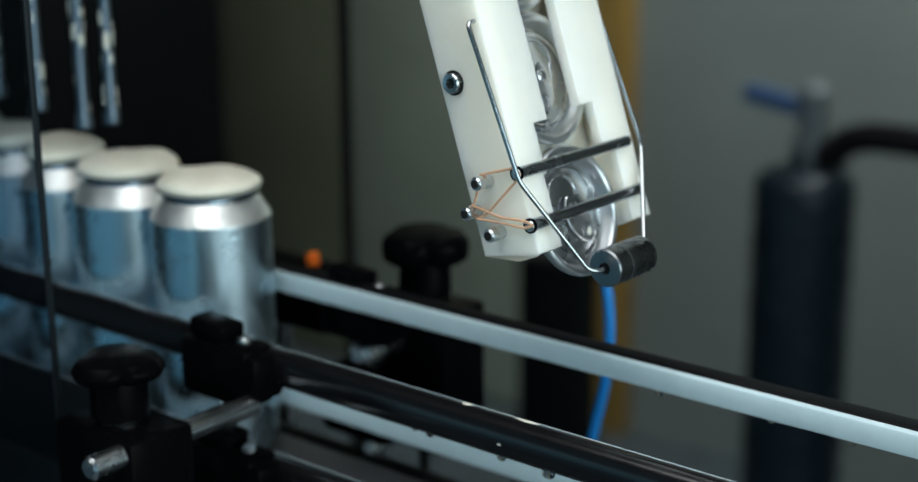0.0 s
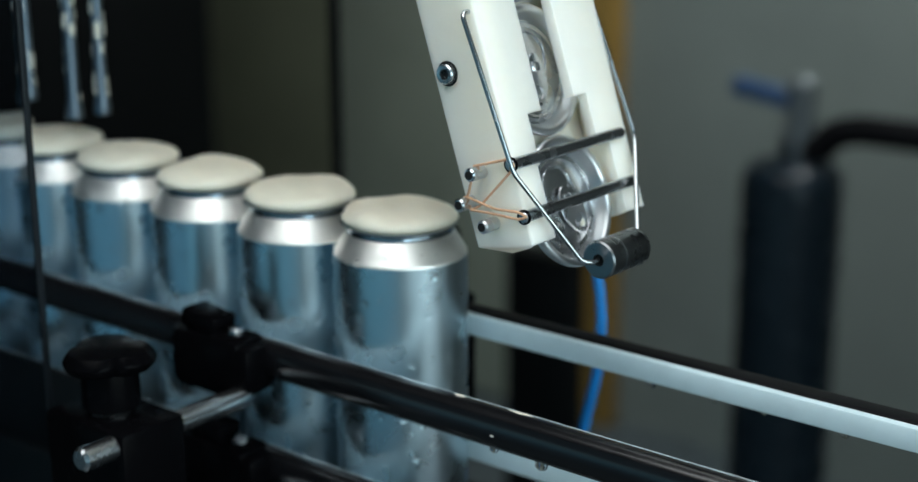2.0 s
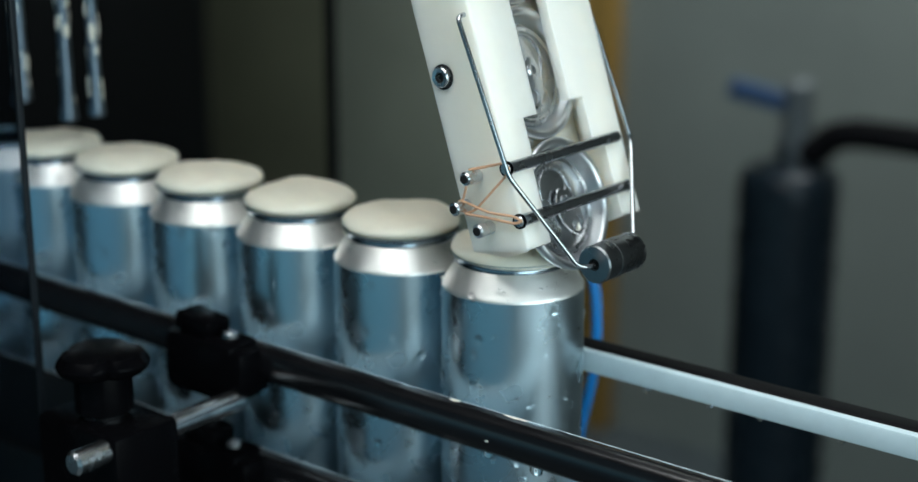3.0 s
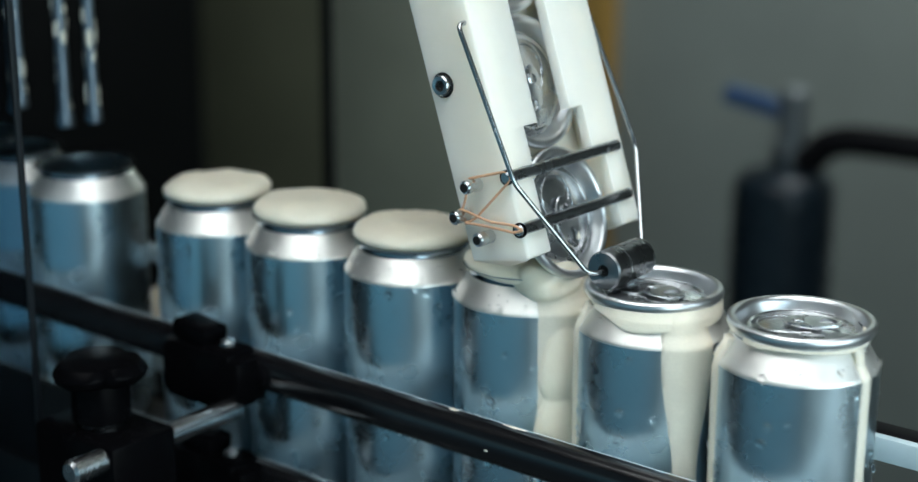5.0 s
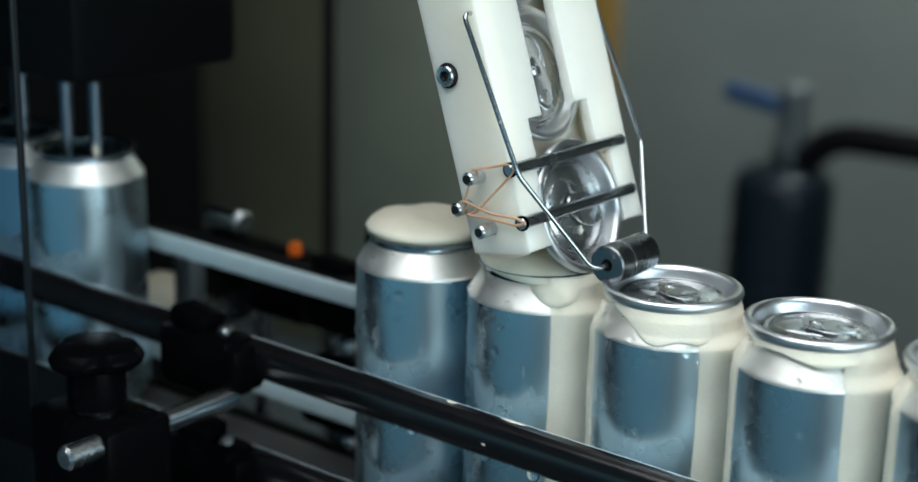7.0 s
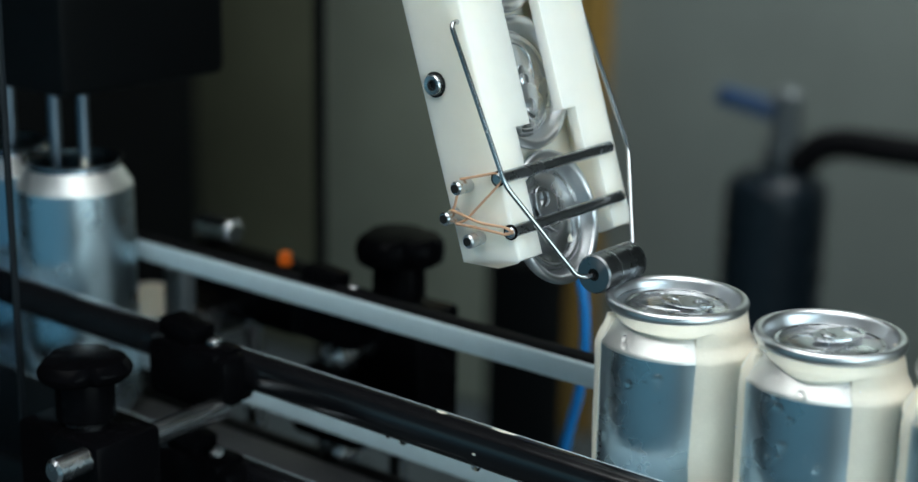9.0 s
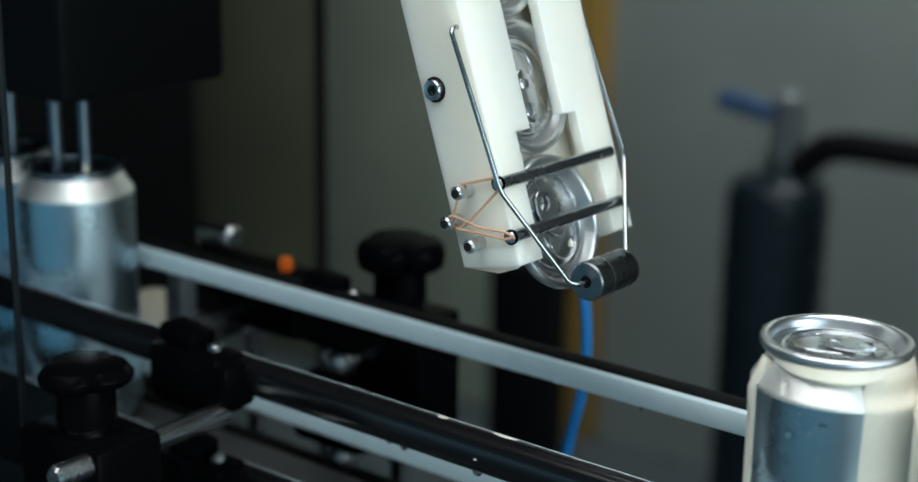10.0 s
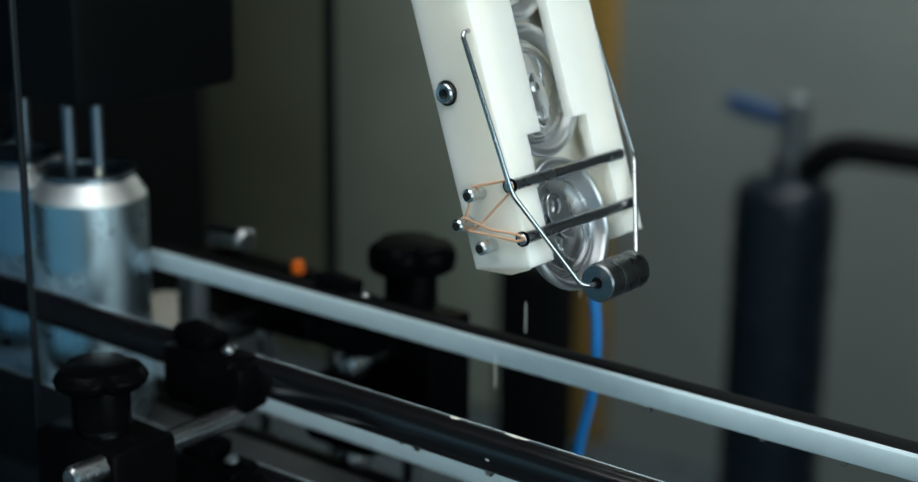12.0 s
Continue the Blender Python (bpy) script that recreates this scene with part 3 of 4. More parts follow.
# ---- lids ----
def make_lid():
    t = thing("can_lid", "bright aluminium can lid with a stay-on tab", "can lid", group="can lids")
    bm = bmesh.new()
    prof = [(0.0276, -0.0042), (0.0286, -0.0036), (0.0293, -0.0024), (0.0297, -0.0014), (0.0298, -0.0003), (0.0293, 0.0008), (0.0282, 0.0012), (0.0268, 0.0010), (0.0260, 0.0002), (0.0255, -0.0010),
            (0.0241, -0.0048), (0.0236, -0.0056), (0.0230, -0.0057), (0.0225, -0.0050), (0.0222, -0.0034), (0.0216, -0.0030),
            (0.0204, -0.0030), (0.0201, -0.0033), (0.0196, -0.0033), (0.0193, -0.0030), (0.0100, -0.0028), (0, -0.0027)]
    lathe(bm, prof[:12], 72)
    lathe(bm, [(r, z - 0.0003) for r, z in prof[:12]], 72)
    part("rim", bm, M_RIM, t, "bright curled rim", angle=60)
    bm = bmesh.new()
    lathe(bm, prof[11:], 72)
    lathe(bm, [(r, z - 0.0003) for r, z in prof[11:]], 72)
    part("panel", bm, M_LID, t, "sunk panel, darkened for the dark hall it mirrors", angle=60)
    # raised score panel, open mouth side towards +y of the lid's own axes
    bm = bmesh.new()
    loop = []
    for i in range(40):
        a = 2 * math.pi * i / 40
        loop.append((0.0098 * math.cos(a) * (1.0 - 0.12 * math.sin(a)), 0.0098 + 0.0082 * math.sin(a), -0.0026))
    bent_tube(bm, loop + [loop[0]], 0.0002, 6)
    loop = []
    for i in range(44):
        a = 2 * math.pi * i / 44
        k = 0.0165 if abs(math.sin(a)) > 0.2 else 0.0155
        loop.append((0.62 * k * math.cos(a) * (1 + 0.35 * math.sin(a)), 0.0005 + 1.05 * k * math.sin(a), -0.0026))
    bent_tube(bm, loop + [loop[0]], 0.00025, 6)
    part("score_bead", bm, M_LID, t)
    # pull tab: rounded plate with a finger hole
    bm = bmesh.new()
    n = 36
    out, inn = [], []
    for i in range(n):
        a = 2 * math.pi * i / n
        w = 0.0068 + 0.0006 * math.cos(2 * a)
        out.append((w * math.cos(a), -0.0045 + 0.0122 * math.sin(a)))
        inn.append((0.0040 * math.cos(a), -0.0106 + 0.0034 * math.sin(a)))
    for z0, z1 in ((-0.0016, -0.0004),):
        ring = [[bm.verts.new((x * s, -0.0045 + (y + 0.0045) * s, z)) for x, y in out] for s, z in ((0.97, z0), (1.0, (z0 + z1) / 2), (0.97, z1), (0.88, z1 + 0.0001))]
        hole = [[bm.verts.new((x, y, z)) for x, y in inn] for z in (z1 + 0.0001, z0)]
        seq = ring + hole + [ring[0]]
        for a, b in zip(seq, seq[1:]):
            for i in range(n):
                bm.faces.new((a[i], a[(i + 1) % n], b[(i + 1) % n], b[i]))
    k = part("tab", bm, M_LID, t, "pull tab with a finger hole")
    bm = bmesh.new()
    lathe(bm, [(0.0031, -0.0028), (0.0030, -0.0001), (0.0022, 0.0003), (0.0012, 0.0001), (0, 0.0001)], 24, pose(0, 0.0012, 0))
    part("rivet", bm, M_LID, k)
    return t


# ---- cans ----
PROFILE = [(0.0, 0.0095), (0.012, 0.0085), (0.020, 0.0050), (0.0232, 0.0012), (0.0240, 0.0), (0.0250, 0.0002), (0.0268, 0.0030), (0.0305, 0.0078), (0.0326, 0.0115), (0.0331, 0.0150),
           (0.0331, 0.060), (0.0331, 0.1000), (0.0331, 0.1392)]
NECK = [(0.0331, 0.1392), (0.03306, 0.1398), (0.0328, 0.1405), (0.0322, 0.1414), (0.0312, 0.1430), (0.0302, 0.1446), (0.0291, 0.1464), (0.0280, 0.1481), (0.0270, 0.1497), (0.0262, 0.1508), (0.0256, 0.1519), (0.0257, 0.1536), (0.0272, 0.1546), (0.0288, 0.1549),
        (0.0289, 0.1552), (0.0278, 0.1554), (0.0264, 0.1550), (0.0254, 0.1540), (0.0252, 0.1523), (0.0259, 0.1500), (0.0292, 0.1450), (0.0314, 0.1410), (0.0325, 0.1380)]
INSIDE = [(0.0325, 0.1380), (0.0327, 0.02), (0.030, 0.012), (0.0, 0.0115)]


def can_radius(z):
    pts = PROFILE[9:] + NECK[1:11]
    for (r0, z0), (r1, z1) in zip(pts, pts[1:]):
        if z0 <= z <= z1 and z1 > z0:
            return r0 + (r1 - r0) * (z - z0) / (z1 - z0)
    return pts[-1][0] if z > 0.15 else 0.0331


def streak(bm, az, half, z0, z1, thick, seed, taper=True, rag=0.0, waist=0.0):
    """A run of foam on the can's outside: centre azimuth and half width in degrees, from z0 up to z1."""
    nu, nv = 18, 30
    outer, inner = [], []
    nu = 18 if rag == 0 else 40
    for j in range(nv + 1):
        v = j / nv
        tip = min(1.0, math.sqrt(max(0.0, 1 - (1 - min(1, v / 0.16)) ** 2))) if taper else 1.0
        ro, ri = [], []
        for i in range(nu + 1):
            u = 2 * i / nu - 1
            low = z0 - rag * (0.5 + 0.75 * noise.noise((u * 1.9 + seed, 0.4, seed))) ** 2 + 0.4 * rag * u * u
            z = low + (z1 - low) * v
            wob = 0.06 * noise.noise((seed, z * 45, 3.1 * (u > 0))) + 0.012 * noise.noise((seed + 7, z * 140, 5.0 * (u > 0)))
            wob -= waist * math.exp(-((z - 0.085) / 0.028) ** 2)
            ang = radians(az + u * half * ((tip if rag == 0 else 1.0) * (1 + wob) + 0.02))
            r = can_radius(z)
            bulge = (1 - abs(u) ** 3) * thick * (0.85 + 0.28 * noise.noise((seed + u, z * 60, 1.7)) + 0.03 * noise.noise((u * 5, z * 160, seed)))
            bulge *= (0.35 + 0.65 * tip) * (1.0 + 0.7 * min(1.0, max(0.0, (z - 0.08) / 0.06)))
            if z1 > 0.14:
                bulge *= min(1.0, 0.25 + (z1 - z) / 0.006)
            full = max(r, 0.0284 + 0.17 * (0.1548 - z)) if z > 0.1446 else r
            q = full + max(0.00035, bulge)
            ro.append(bm.verts.new((q * math.cos(ang), q * math.sin(ang), z)))
            ri.append(bm.verts.new(((r - 0.0004) * math.cos(ang), (r - 0.0004) * math.sin(ang), z)))
        outer.append(ro), inner.append(ri)
    for g in (outer, inner):
        for a, b in zip(g, g[1:]):
            for i in range(nu):
                bm.faces.new((a[i], a[i + 1], b[i + 1], b[i]))
    for i in (0, nu):
        for j in range(nv):
            bm.faces.new((outer[j][i], outer[j + 1][i], inner[j + 1][i], inner[j][i]))
    for j in (0, nv):
        for i in range(nu):
            bm.faces.new((outer[j][i], outer[j][i + 1], inner[j][i + 1], inner[j][i]))
    return bm


def foam_head(seed):
    bm = bmesh.new()
    prof = [(0.0, 0.150), (0.0235, 0.1515), (0.0250, 0.1550), (0.0258, 0.1568), (0.0270, 0.1573), (0.0284, 0.1580), (0.0291, 0.1590), (0.0290, 0.1602), (0.0281, 0.1616), (0.0262, 0.1630), (0.0235, 0.1641), (0.020, 0.1650), (0.016, 0.1657), (0.011, 0.1662), (0.006, 0.1664), (0.0, 0.1664)]
    lathe(bm, prof, 64)
    for v in bm.verts:
        if v.co.z > 0.1575:
            c = v.co.copy()
            q = noise.noise((c.x * 60 + seed, c.y * 60, 0.3)) * 0.0017 + noise.noise((c.x * 190, c.y * 190 + seed, 0.7)) * 0.0006
            q *= min(1.0, (c.z - 0.1575) / 0.004)
            v.co.z += q
            rad = math.hypot(c.x, c.y)
            if rad > 0.02:
                k = 0.985 + 0.018 * noise.noise((c.x * 45, c.y * 45, seed * 3))
                v.co.x *= k
                v.co.y *= k
            else:
                v.co.z -= 0.0022 * max(0, 1 - math.hypot(c.x - 0.004, c.y + 0.003) / 0.009) ** 1.3
    return bm


def drops(seed, n):
    rnd = random.Random(seed)
    bm = bmesh.new()
    for _ in range(n):
        az = rnd.uniform(-150, 40)
        z = rnd.choice((rnd.uniform(0.02, 0.138), rnd.uniform(0.09, 0.138), rnd.uniform(0.139, 0.15)))
        s = rnd.choice((0.0006, 0.0008, 0.0010, 0.0013, 0.0017, 0.0022))
        r = can_radius(z)
        a = radians(az)
        m = Matrix.Translation((r * math.cos(a), r * math.sin(a), z)) @ pose(0, 0, 0, 0, 0, az) @ Matrix.Diagonal((0.55 * s, s * rnd.uniform(0.85, 1.0), s * rnd.uniform(0.9, 1.15), 1))
        bmesh.ops.create_icosphere(bm, subdivisions=2, radius=1.0, matrix=m)
    return bm


_body = {}


def make_can(label, seed, foam=True, wet=80):
    t = thing("beer_can", label, "can", group="cans on the belt")
    if not _body:
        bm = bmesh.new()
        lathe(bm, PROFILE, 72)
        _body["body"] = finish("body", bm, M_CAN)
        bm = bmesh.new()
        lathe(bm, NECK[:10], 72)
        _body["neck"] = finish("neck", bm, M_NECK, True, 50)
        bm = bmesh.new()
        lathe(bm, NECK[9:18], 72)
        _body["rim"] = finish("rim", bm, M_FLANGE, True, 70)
        bm = bmesh.new()
        lathe(bm, NECK[17:] + INSIDE[1:], 72)
        _body["lining"] = finish("lining", bm, M_CAN)
    for name, lab in (("body", "brushed bare aluminium wall, tinted with the blue it mirrors"), ("neck", "tapered aluminium neck, coloured bright with lamp light"), ("rim", "glossy flared rim, coloured dark for shade under the foam"), ("lining", "")):
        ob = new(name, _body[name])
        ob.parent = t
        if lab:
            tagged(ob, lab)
    if wet:
        ob = part("dew", drops(seed, wet), M_WATER, t, "beads of cold water")
        tagged(ob, kind="stuff")
    head = None
    runs = []
    if foam:
        head = part("foam_head", foam_head(seed), M_FOAM, t, "cream-coloured domed beer foam", angle=80)
    return t, head


SPEED, PITCH = 0.0720, 0.0680


def can_x(k, t):
    return -0.15 + SPEED * (t - 2.5) - PITCH * k


def catch_time(k):
    return 2.5 + (-0.1045 + 0.15 + PITCH * k) / SPEED


def foam_tip(seed, az):
    """The rounded tongue that leads a run of foam down the wall; its origin is its middle on the can's axis."""
    bm = bmesh.new()
    bmesh.ops.create_icosphere(bm, subdivisions=4, radius=1.0)
    for v in bm.verts:
        c = v.co.copy()
        w = 1.0 - 0.22 * c.z + 0.10 * noise.noise((c.x + seed, c.y, c.z * 1.4))
        ang = radians(az) + c.y * 0.0125 * w / 0.0335
        q = 0.0335 + 0.0046 * c.x * (1.0 - 0.25 * c.z)
        v.co = (q * math.cos(ang), q * math.sin(ang), 0.0195 * c.z)
    return bm


def foam_bulge(seed):
    """Foam squeezed out over the leading rim; its origin is the can's axis at the rim's height."""
    bm = bmesh.new()
    bmesh.ops.create_icosphere(bm, subdivisions=4, radius=1.0)
    for v in bm.verts:
        c = v.co.copy()
        k = 1.0 + 0.16 * noise.noise(c * 1.5 + Vector((seed, 0, 0)))
        v.co = (0.0165 + 0.0145 * c.x * k, -0.007 + 0.0185 * c.y * k, 0.0105 * c.z * k)
    return bm


CANS = []
COLLAR = ((0.1524, 0.002), (0.1478, 0.009), (0.1512, 0.004), (0.1462, 0.016), (0.1506, 0.005), (0.1512, 0.004))
for k in range(6):
    can, head = make_can("full beer can topped with foam, dewed with water", 11 + 5 * k)
    runs, tips = [], []
    half = (5, 21, 34, 34, 34, 34)[k]
    left = (-14, -52, -44, -37, -46, -45)[k]
    bands = ((0.122, 0.1548, -0.36), (0.094, 0.122, -0.19), (0.066, 0.094, -0.06), (0.038, 0.066, 0.06), (0.012, 0.038, 0.17))
    for i, (lo, hi, when) in enumerate(bands):
        bm = bmesh.new()
        streak(bm, left + half, half, lo, hi, 0.0007 if k == 0 else 0.0015, 3.7 * k, i == 4, 0.0, 0.55 if k == 1 else 0.0)
        runs.append((part("foam_run", bm, M_FOAM, can, "cream foam running down the wall", angle=80), left + half, when + (0.7 if k == 0 else 0.0)))
    if k > 0:
        bulge = part("foam_bulge", foam_bulge(2.3 * k), M_FOAM, can, "foam squeezed over the leading rim", angle=80)
        tip = part("foam_tongue", foam_tip(1.9 * k, -24), M_FOAM, can, "thick rounded tongue of foam", angle=80)
        body = part("foam_tongue", foam_tip(1.9 * k + 0.4, -22), M_FOAM, can, "thick rounded tongue of foam", angle=80)
        tips = [bulge, tip, body]
    lo, rag = COLLAR[k]
    az = -40 - 5 * (k % 3)
    bm = bmesh.new()
    streak(bm, az, 70, lo, 0.1548, 0.0011, 9.1 + 1.37 * k, True, rag)
    runs.append((part("foam_collar", bm, M_FOAM, can, "foam collar hanging from the neck", angle=80), az, 0.20))
    bm = bmesh.new()
    streak(bm, -137, 7, 0.02 + 0.01 * (k % 2), 0.1500, 0.0010, 5.3 + 2 * k)
    runs.append((part("foam_run", bm, M_FOAM, can, "narrow foam trail on the wall", angle=80), -137, 0.45))
    CANS.append((can, head, runs, tips, k))

EMPTIES = []
for k in range(5):
    can, _ = make_can("open empty beer can waiting under the filling tubes", 71 + k, False, 8)
    EMPTIES.append((can, k))

LIDS = []
first = make_lid()
for j in range(9):
    LIDS.append(first if j == 0 else copy_thing(first, Matrix.Identity(4)))


# ---- the filling head ----
def filler():
    t = thing("filling_head", "dark filling head with pairs of steel tubes", "filling head")
    bm = bmesh.new()
    box(bm, (-0.86, -0.03, 0.006), (-0.388, 0.09, 0.116), 0.006)
    part("manifold", bm, M_MACHINE, t, "dark manifold block")
    for k in range(6):
        x = -0.4205 - PITCH * k
        for dx, r, low in ((-0.0155, 0.0036, -0.171), (0.0105, 0.0034, -0.165)):
            bm = bmesh.new()
            lathe(bm, [(0, low), (r * 1.35, low), (r * 1.45, low + 0.002), (r * 1.35, low + 0.007), (r, low + 0.011), (r, 0.010), (0, 0.010)], 20, pose(x + dx, 0, 0))
            tb = part("tube", bm, M_TUBE, t, "steel filling tube flecked with foam")
            bm = bmesh.new()
            rnd = random.Random(int(k * 10 + dx * 1e4))
            for _ in range(26):
                a = rnd.uniform(0, 360)
                z = rnd.uniform(low + 0.004, low + 0.13)
                s = rnd.uniform(0.0008, 0.0022)
                m = pose(x + dx, 0, z, 0, 0, a) @ Matrix.Translation((r, 0, 0)) @ Matrix.Diagonal((s * 0.5, s, s * rnd.uniform(1.2, 3.5), 1))
                bmesh.ops.create_icosphere(bm, subdivisions=1, radius=1.0, matrix=m)
            tagged(part("foam_spatter", bm, M_FOAM, tb), kind="stuff")
    return t


FILLER = filler()


def puddle():
    t = thing("drip_tray", "small steel drip tray behind the rear rails", "tray")
    bm = bmesh.new()
    box(bm, (-0.53, 0.056, 0.036), (-0.38, 0.11, 0.040), 0.001)
    part("plate", bm, M_STEEL, t)
    bm = bmesh.new()
    box(bm, (-0.414, 0.057, 0.040), (-0.398, 0.070, 0.078), 0.002)
    part("block", bm, M_VALVE, t, "dull metal block")
    bm = bmesh.new()
    rod(bm, (-0.398, 0.060, 0.0450), (-0.398, 0.105, 0.0450), 0.0055)
    part("rod", bm, M_STEEL, t, "bright steel cross rod")
    for x in (-0.52, -0.40):
        bm = bmesh.new()
        box(bm, (x - 0.006, 0.0625, -0.08), (x + 0.006, 0.0665, 0.0365), 0.0005)
        part("stay", bm, M_MACHINE, t)
    t = thing("foam_puddle", "spilt cream foam lying on a steel tray", "foam")
    bm = bmesh.new()
    bmesh.ops.create_icosphere(bm, subdivisions=4, radius=1.0, matrix=Matrix.Diagonal((0.040, 0.026, 0.008, 1)))
    for v in bm.verts:
        c = v.co
        k = 1 + 0.35 * noise.noise((c.x * 60, c.y * 60, c.z * 90))
        v.co = (c.x * k, c.y * k, max(0.0, c.z * (1 + 0.6 * noise.noise((c.x * 110, c.y * 110, 4)))))
    part("foam", bm, M_FOAM, t, angle=80)
    t.matrix_world = pose(-0.455, 0.082, 0.0400)


puddle()


def falling_foam():
    t = thing("foam_blob", "small blob of foam dripping off the chute", "foam")
    bm = bmesh.new()
    bmesh.ops.create_icosphere(bm, subdivisions=3, radius=1.0)
    for v in bm.verts:
        k = 1 + 0.3 * noise.noise(v.co * 1.3)
        v.co = (v.co.x * 0.0030 * k, v.co.y * 0.0030 * k, v.co.z * 0.0052 * k)
    part("blob", bm, M_FOAM, t)
    return t


BLOB = falling_foam()


def falling_drop():
    t = thing("falling_drop", "small drop of beer falling off the chute", "drop", group="drops falling off the chute")
    bm = bmesh.new()
    lathe(bm, [(0, -0.0016), (0.0009, -0.0012), (0.0012, -0.0003), (0.0010, 0.0006), (0.0005, 0.0018), (0, 0.0028)], 16)
    part("drop", bm, M_FOAM, t)
    return t


DRIPS = [(falling_drop(), x, at) for x, at in ((-0.1122, 11.42), (-0.1075, 11.92), (-0.1245, 11.875), (-0.078, 11.935))]


def wet_spots():
    def hanging(x, y, z, r):
        t = thing("water_drop", "clear water drop hanging under the guide rail", "water drop", group="drops under the guide rails")
        bm = bmesh.new()
        lathe(bm, [(0, -2.1 * r), (0.55 * r, -1.95 * r), (0.9 * r, -1.5 * r), (1.0 * r, -1.0 * r), (0.95 * r, -0.5 * r), (1.2 * r, 0.1 * r), (0, 0.2 * r)], 20, Matrix.Translation((x, y, z)) @ Matrix.Diagonal((1.5, 1, 1, 1)))
        part("drop", bm, M_WATER, t)

    for x, y, z, r in ((-0.064, 0.0385, 0.0888, 0.0017), (-0.030, 0.0385, 0.0888, 0.0012), (-0.004, 0.0385, 0.0888, 0.0010), (0.035, 0.0385, 0.0888, 0.0013),
                       (-0.134, -0.0457, 0.0768, 0.0014), (-0.143, -0.0457, 0.0768, 0.0010), (-0.066, -0.0457, 0.0768, 0.0022), (-0.092, -0.0457, 0.0768, 0.0016)):
        hanging(x, y, z, r)
    for x, y, z, sx, sy, sz, sd in ((-0.0785, -0.0450, 0.0952, 0.0070, 0.0012, 0.0007, 1), (-0.0885, -0.0519, 0.0845, 0.0013, 0.0005, 0.0008, 4), (-0.112, -0.0450, 0.0953, 0.0030, 0.0014, 0.0006, 7)):
        t = thing("foam_fleck", "small fleck of foam stuck on the rail", "foam", group="foam flecks on the rail")
        bm = bmesh.new()
        bmesh.ops.create_icosphere(bm, subdivisions=3, radius=1.0)
        for v in bm.verts:
            k = 1 + 0.5 * noise.noise(v.co * 1.6 + Vector((sd, 0, 0)))
            v.co = (x + v.co.x * sx * k, y + v.co.y * sy * k, z + v.co.z * sz)
        part("fleck", bm, M_FOAM, t)


wet_spots()


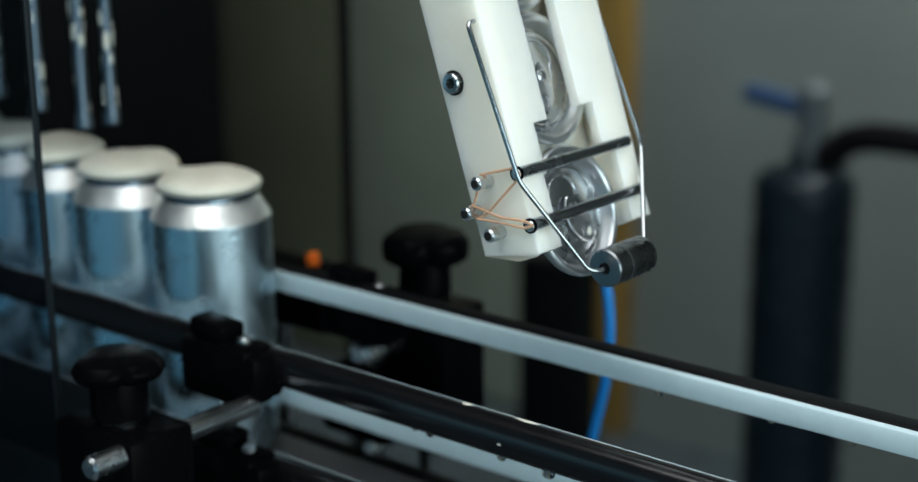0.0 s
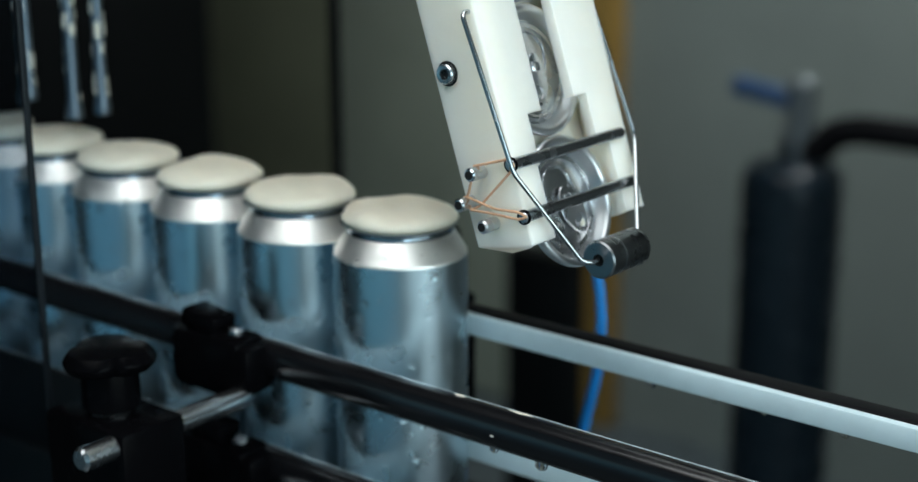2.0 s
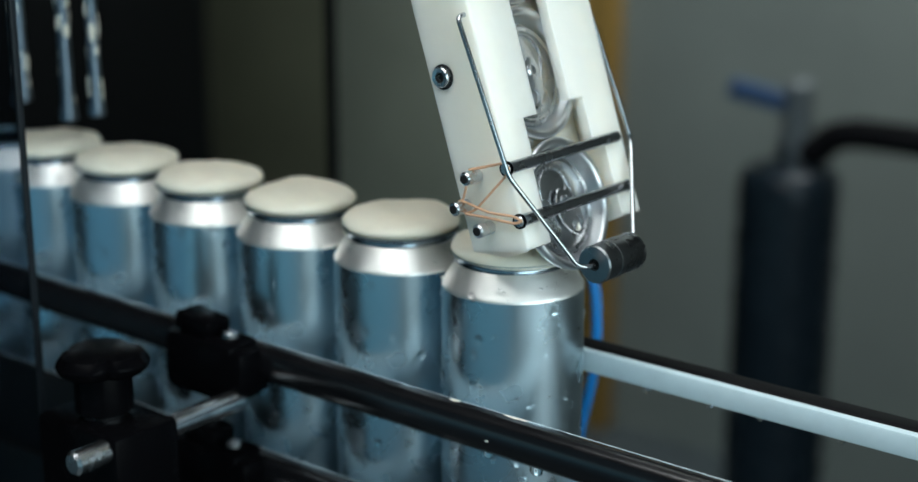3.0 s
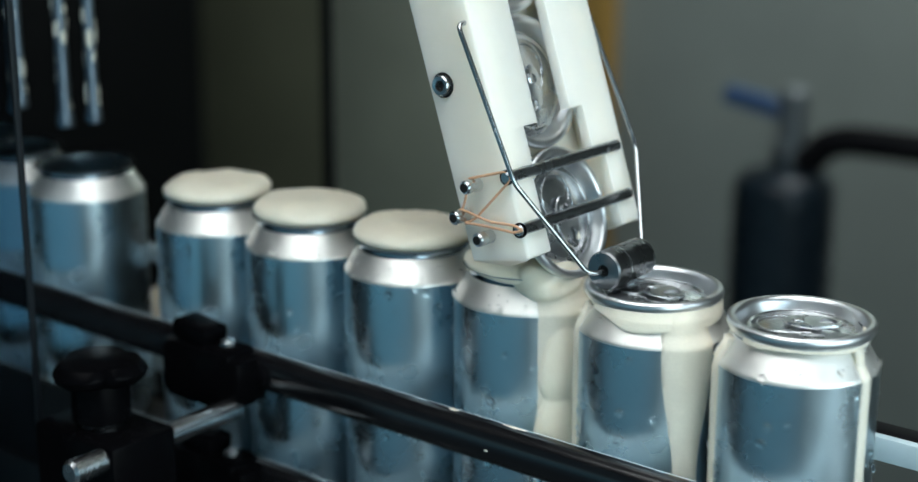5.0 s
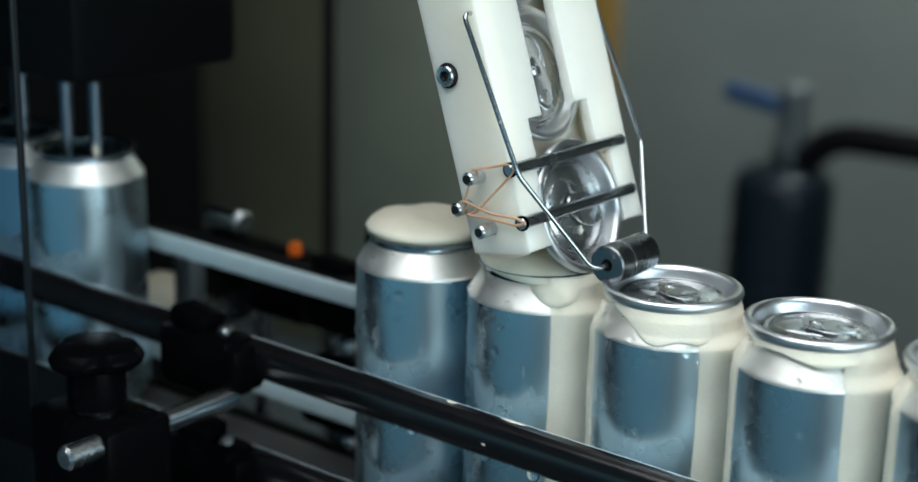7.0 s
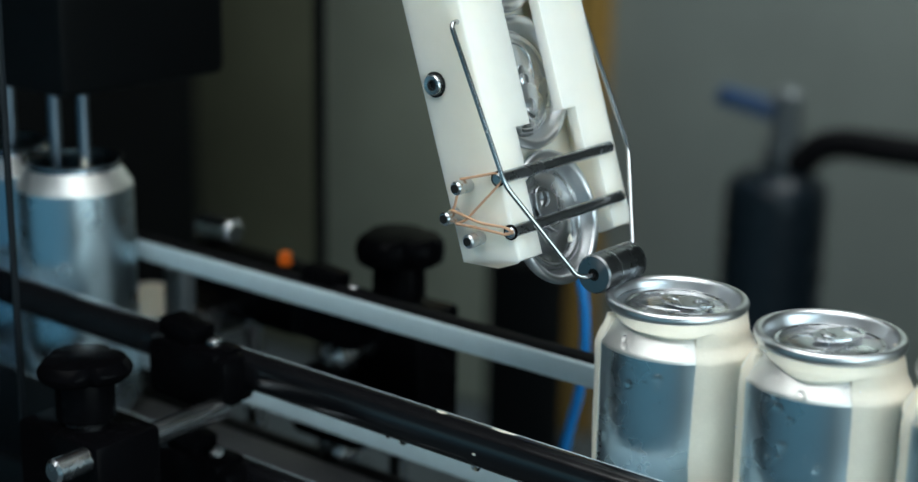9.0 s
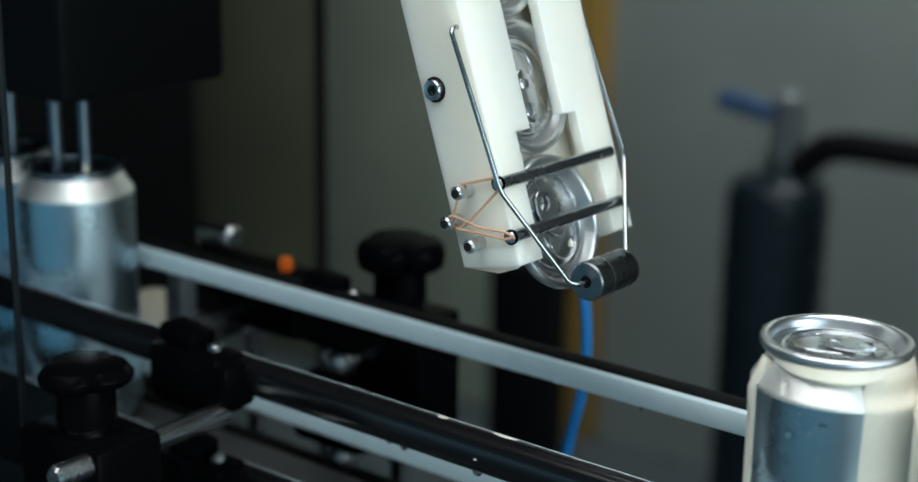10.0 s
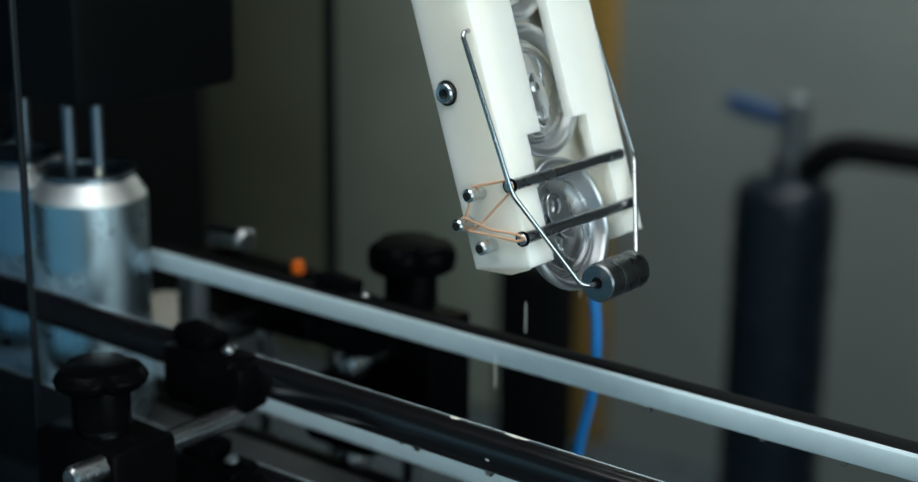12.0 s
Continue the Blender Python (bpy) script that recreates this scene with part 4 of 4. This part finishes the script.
# ---- what moves ----
def motions():
    times = [0.25 * i for i in range(49)]
    for can, head, runs, tips, k in CANS:
        walk(can, [(t, pose(can_x(k, t), 0, 0, 0, 0, 0)) for t in times])
        c = catch_time(k)
        sink = [(0.0, 0.0, 0), (c - 0.30, 0.0, 0), (c - 0.05, -0.002, 3), (c + 0.2, -0.004, 9), (c + 0.45, -0.0065, 11), (c + 0.65, -0.0115, 6), (c + 0.85, -0.0165, 0), (c + 1.1, -0.0175, 0), (13.5, -0.0175, 0)]
        walk(head, [(t, Matrix.Translation((0, 0, 0.1551 + z)) @ pose(0, 0, 0, 0, a, 0) @ Matrix.Translation((0, 0, -0.157))) for t, z, a in sink])
        for ob, az, when in runs:
            d = Vector((math.cos(radians(az)), math.sin(radians(az)), 0)) * -0.0135
            rows = [(0.0, d), (c + when - 0.05, d), (c + when + 0.13, d * 0.0), (13.5, d * 0.0)]
            walk(ob, [(t, Matrix.Translation(v)) for t, v in rows])
        if tips:
            # the tongue comes out of the mouth, then runs down the wall behind the rail
            inside = Vector((-0.014, 0.006, 0.0))
            slip = ((0.0, 0.140, 1), (c - 0.60, 0.140, 1), (c - 0.46, 0.148, 0), (c - 0.30, 0.134, 0), (c - 0.12, 0.110, 0), (c - 0.02, 0.090, 0), (c + 0.10, 0.064, 0.15), (c + 0.22, 0.040, 0.3), (c + 0.36, 0.026, 0.3), (13.6, 0.026, 0.3))
            stem = ((0.0, 0.128, 1), (c - 0.34, 0.128, 1), (c - 0.16, 0.130, 0), (c - 0.02, 0.116, 0), (c + 0.10, 0.098, 0.3), (c + 0.22, 0.086, 0.7), (c + 0.36, 0.080, 1), (13.6, 0.080, 1))
            walk(tips[2], [(t, Matrix.Translation(inside * f + Vector((0, 0, z)))) for t, z, f in stem])
            walk(tips[1], [(t, Matrix.Translation(inside * f + Vector((0, 0, z)))) for t, z, f in slip])
            well = ((0.0, 0.138), (c - 0.66, 0.138), (c - 0.50, 0.154), (c - 0.35, 0.1570), (c - 0.15, 0.1550), (c + 0.05, 0.1490), (c + 0.25, 0.1385), (13.6, 0.138))
            walk(tips[0], [(t, Matrix.Translation((-0.006 if z < 0.14 else 0.0, 0, z))) for t, z in well])
    for can, k in EMPTIES:
        # they follow the last full can and stop under the tubes
        stop = -0.4205 - PITCH * k
        halt = 2.5 + (-0.4205 + 0.15 + PITCH * 6) / SPEED
        ts = sorted({0.25 * i for i in range(int(halt / 0.25) + 1)} | {halt - 0.08, halt + 0.08, 5.0, 12.0})
        walk(can, [(t, pose(stop + SPEED * min(0.0, t - halt), 0, 0)) for t in ts])
    # lids: slot 0 hangs lowest; a can takes it, and the rest slide down one slot
    slot0, gap, r = 0.0130, 0.0605, 0.0297

    def in_chute(s, spin):
        # the lid's z out of the open face, its y up the slope
        return CHUTE @ Matrix.Translation((-0.0078, 0, slot0 + gap * s)) @ pose(0, 0, 0, 0, 90, 0) @ pose(0, 0, 0, 0, 0, 90 + spin)

    slide = ((0.15, 0.0), (0.25, 0.15), (0.35, 0.32), (0.48, 0.55), (0.58, 0.78), (0.68, 0.94), (0.80, 1.0))
    tilt = ((0.0, 71.7), (0.15, 70.0), (0.25, 60.0), (0.35, 47.0), (0.45, 36.0), (0.55, 25.0), (0.65, 13.0), (0.75, 4.0), (0.85, 0.0))
    for j, lid in enumerate(LIDS):
        spin = (25, -12, 8, -20, 65, 10, -150, 0, 140)[j]
        rows = [(0.0, in_chute(j, spin))]
        for i in range(min(j, 6)):
            rows += [(catch_time(i) + dt, in_chute(j - i - f, spin)) for dt, f in slide]
        if j < 6:
            c = catch_time(j)
            for dt, a in tilt:
                t = c + dt
                lead = Vector((can_x(j, t) + 0.0293, 0, 0.1540 + 0.0030 * min(1, dt / 0.3)))
                ar = radians(a)
                mid = lead + Vector((-math.cos(ar), 0, math.sin(ar))) * r
                rows.append((t, Matrix.Translation(mid) @ pose(0, 0, 0, 0, a, 0) @ pose(0, 0, 0, 0, 0, 90 + spin)))
            t = c + 1.1
            while t < 13.0:
                rows.append((t, pose(can_x(j, t), 0, 0.1570, 0, 0, 90 + spin)))
                t += 0.25
        else:
            rows.append((12.0, in_chute(j - 6, spin)))
        walk(lid, rows)
    # roller arm
    swing = ((0.0, 2.4), (0.18, 4.2), (0.32, 6.0), (0.48, 6.7), (0.62, 6.2), (0.78, 4.0))
    base = CHUTE @ Matrix.Translation((PIVOT[0], 0, PIVOT[1]))
    rows = [(0.0, 0.0), (catch_time(0) - 0.1, 0.0)]
    for k in range(6):
        rows += [(catch_time(k) + dt, a * (0.5 if k == 0 and dt == 0 else 1)) for dt, a in swing]
    c = catch_time(5)
    rows += [(c + 0.95, 2.6), (c + 1.15, 2.2), (c + 1.35, 0.3), (c + 1.5, 0.0), (12.0, 0.0)]
    walk(ARM, [(t, base @ Matrix.Rotation(radians(-a), 4, "Y")) for t, a in rows])
    # a blob of foam hangs on the chute's foot, then drops on the belt
    drop = ((0.0, 0.172), (9.15, 0.172), (9.22, 0.164), (9.3, 0.128), (9.4, 0.035), (9.44, 0.005), (9.5, 0.004), (12.0, 0.004))
    walk(BLOB, [(t, pose(-0.0925, 0.0, z)) for t, z in drop])
    for ob, x, at in DRIPS:
        fall = [(at + 0.03 * i, 0.172 - 4.9 * (0.03 * i) ** 2) for i in range(7)]
        rows = [(0.0, 0.172), (at - 0.1, 0.172)] + [(t, max(z, 0.002)) for t, z in fall] + [(13.0, 0.002)]
        walk(ob, [(t, pose(x, 0.0, z)) for t, z in rows])
    # filling head comes down
    fall = ((0.0, 0.0), (5.9, 0.0), (6.05, 0.006), (6.2, 0.045), (6.5, 0.112), (6.8, 0.145), (7.1, 0.155), (12.0, 0.155))
    walk(FILLER, [(t, pose(0, 0, 0.345 - d)) for t, d in fall])


motions()
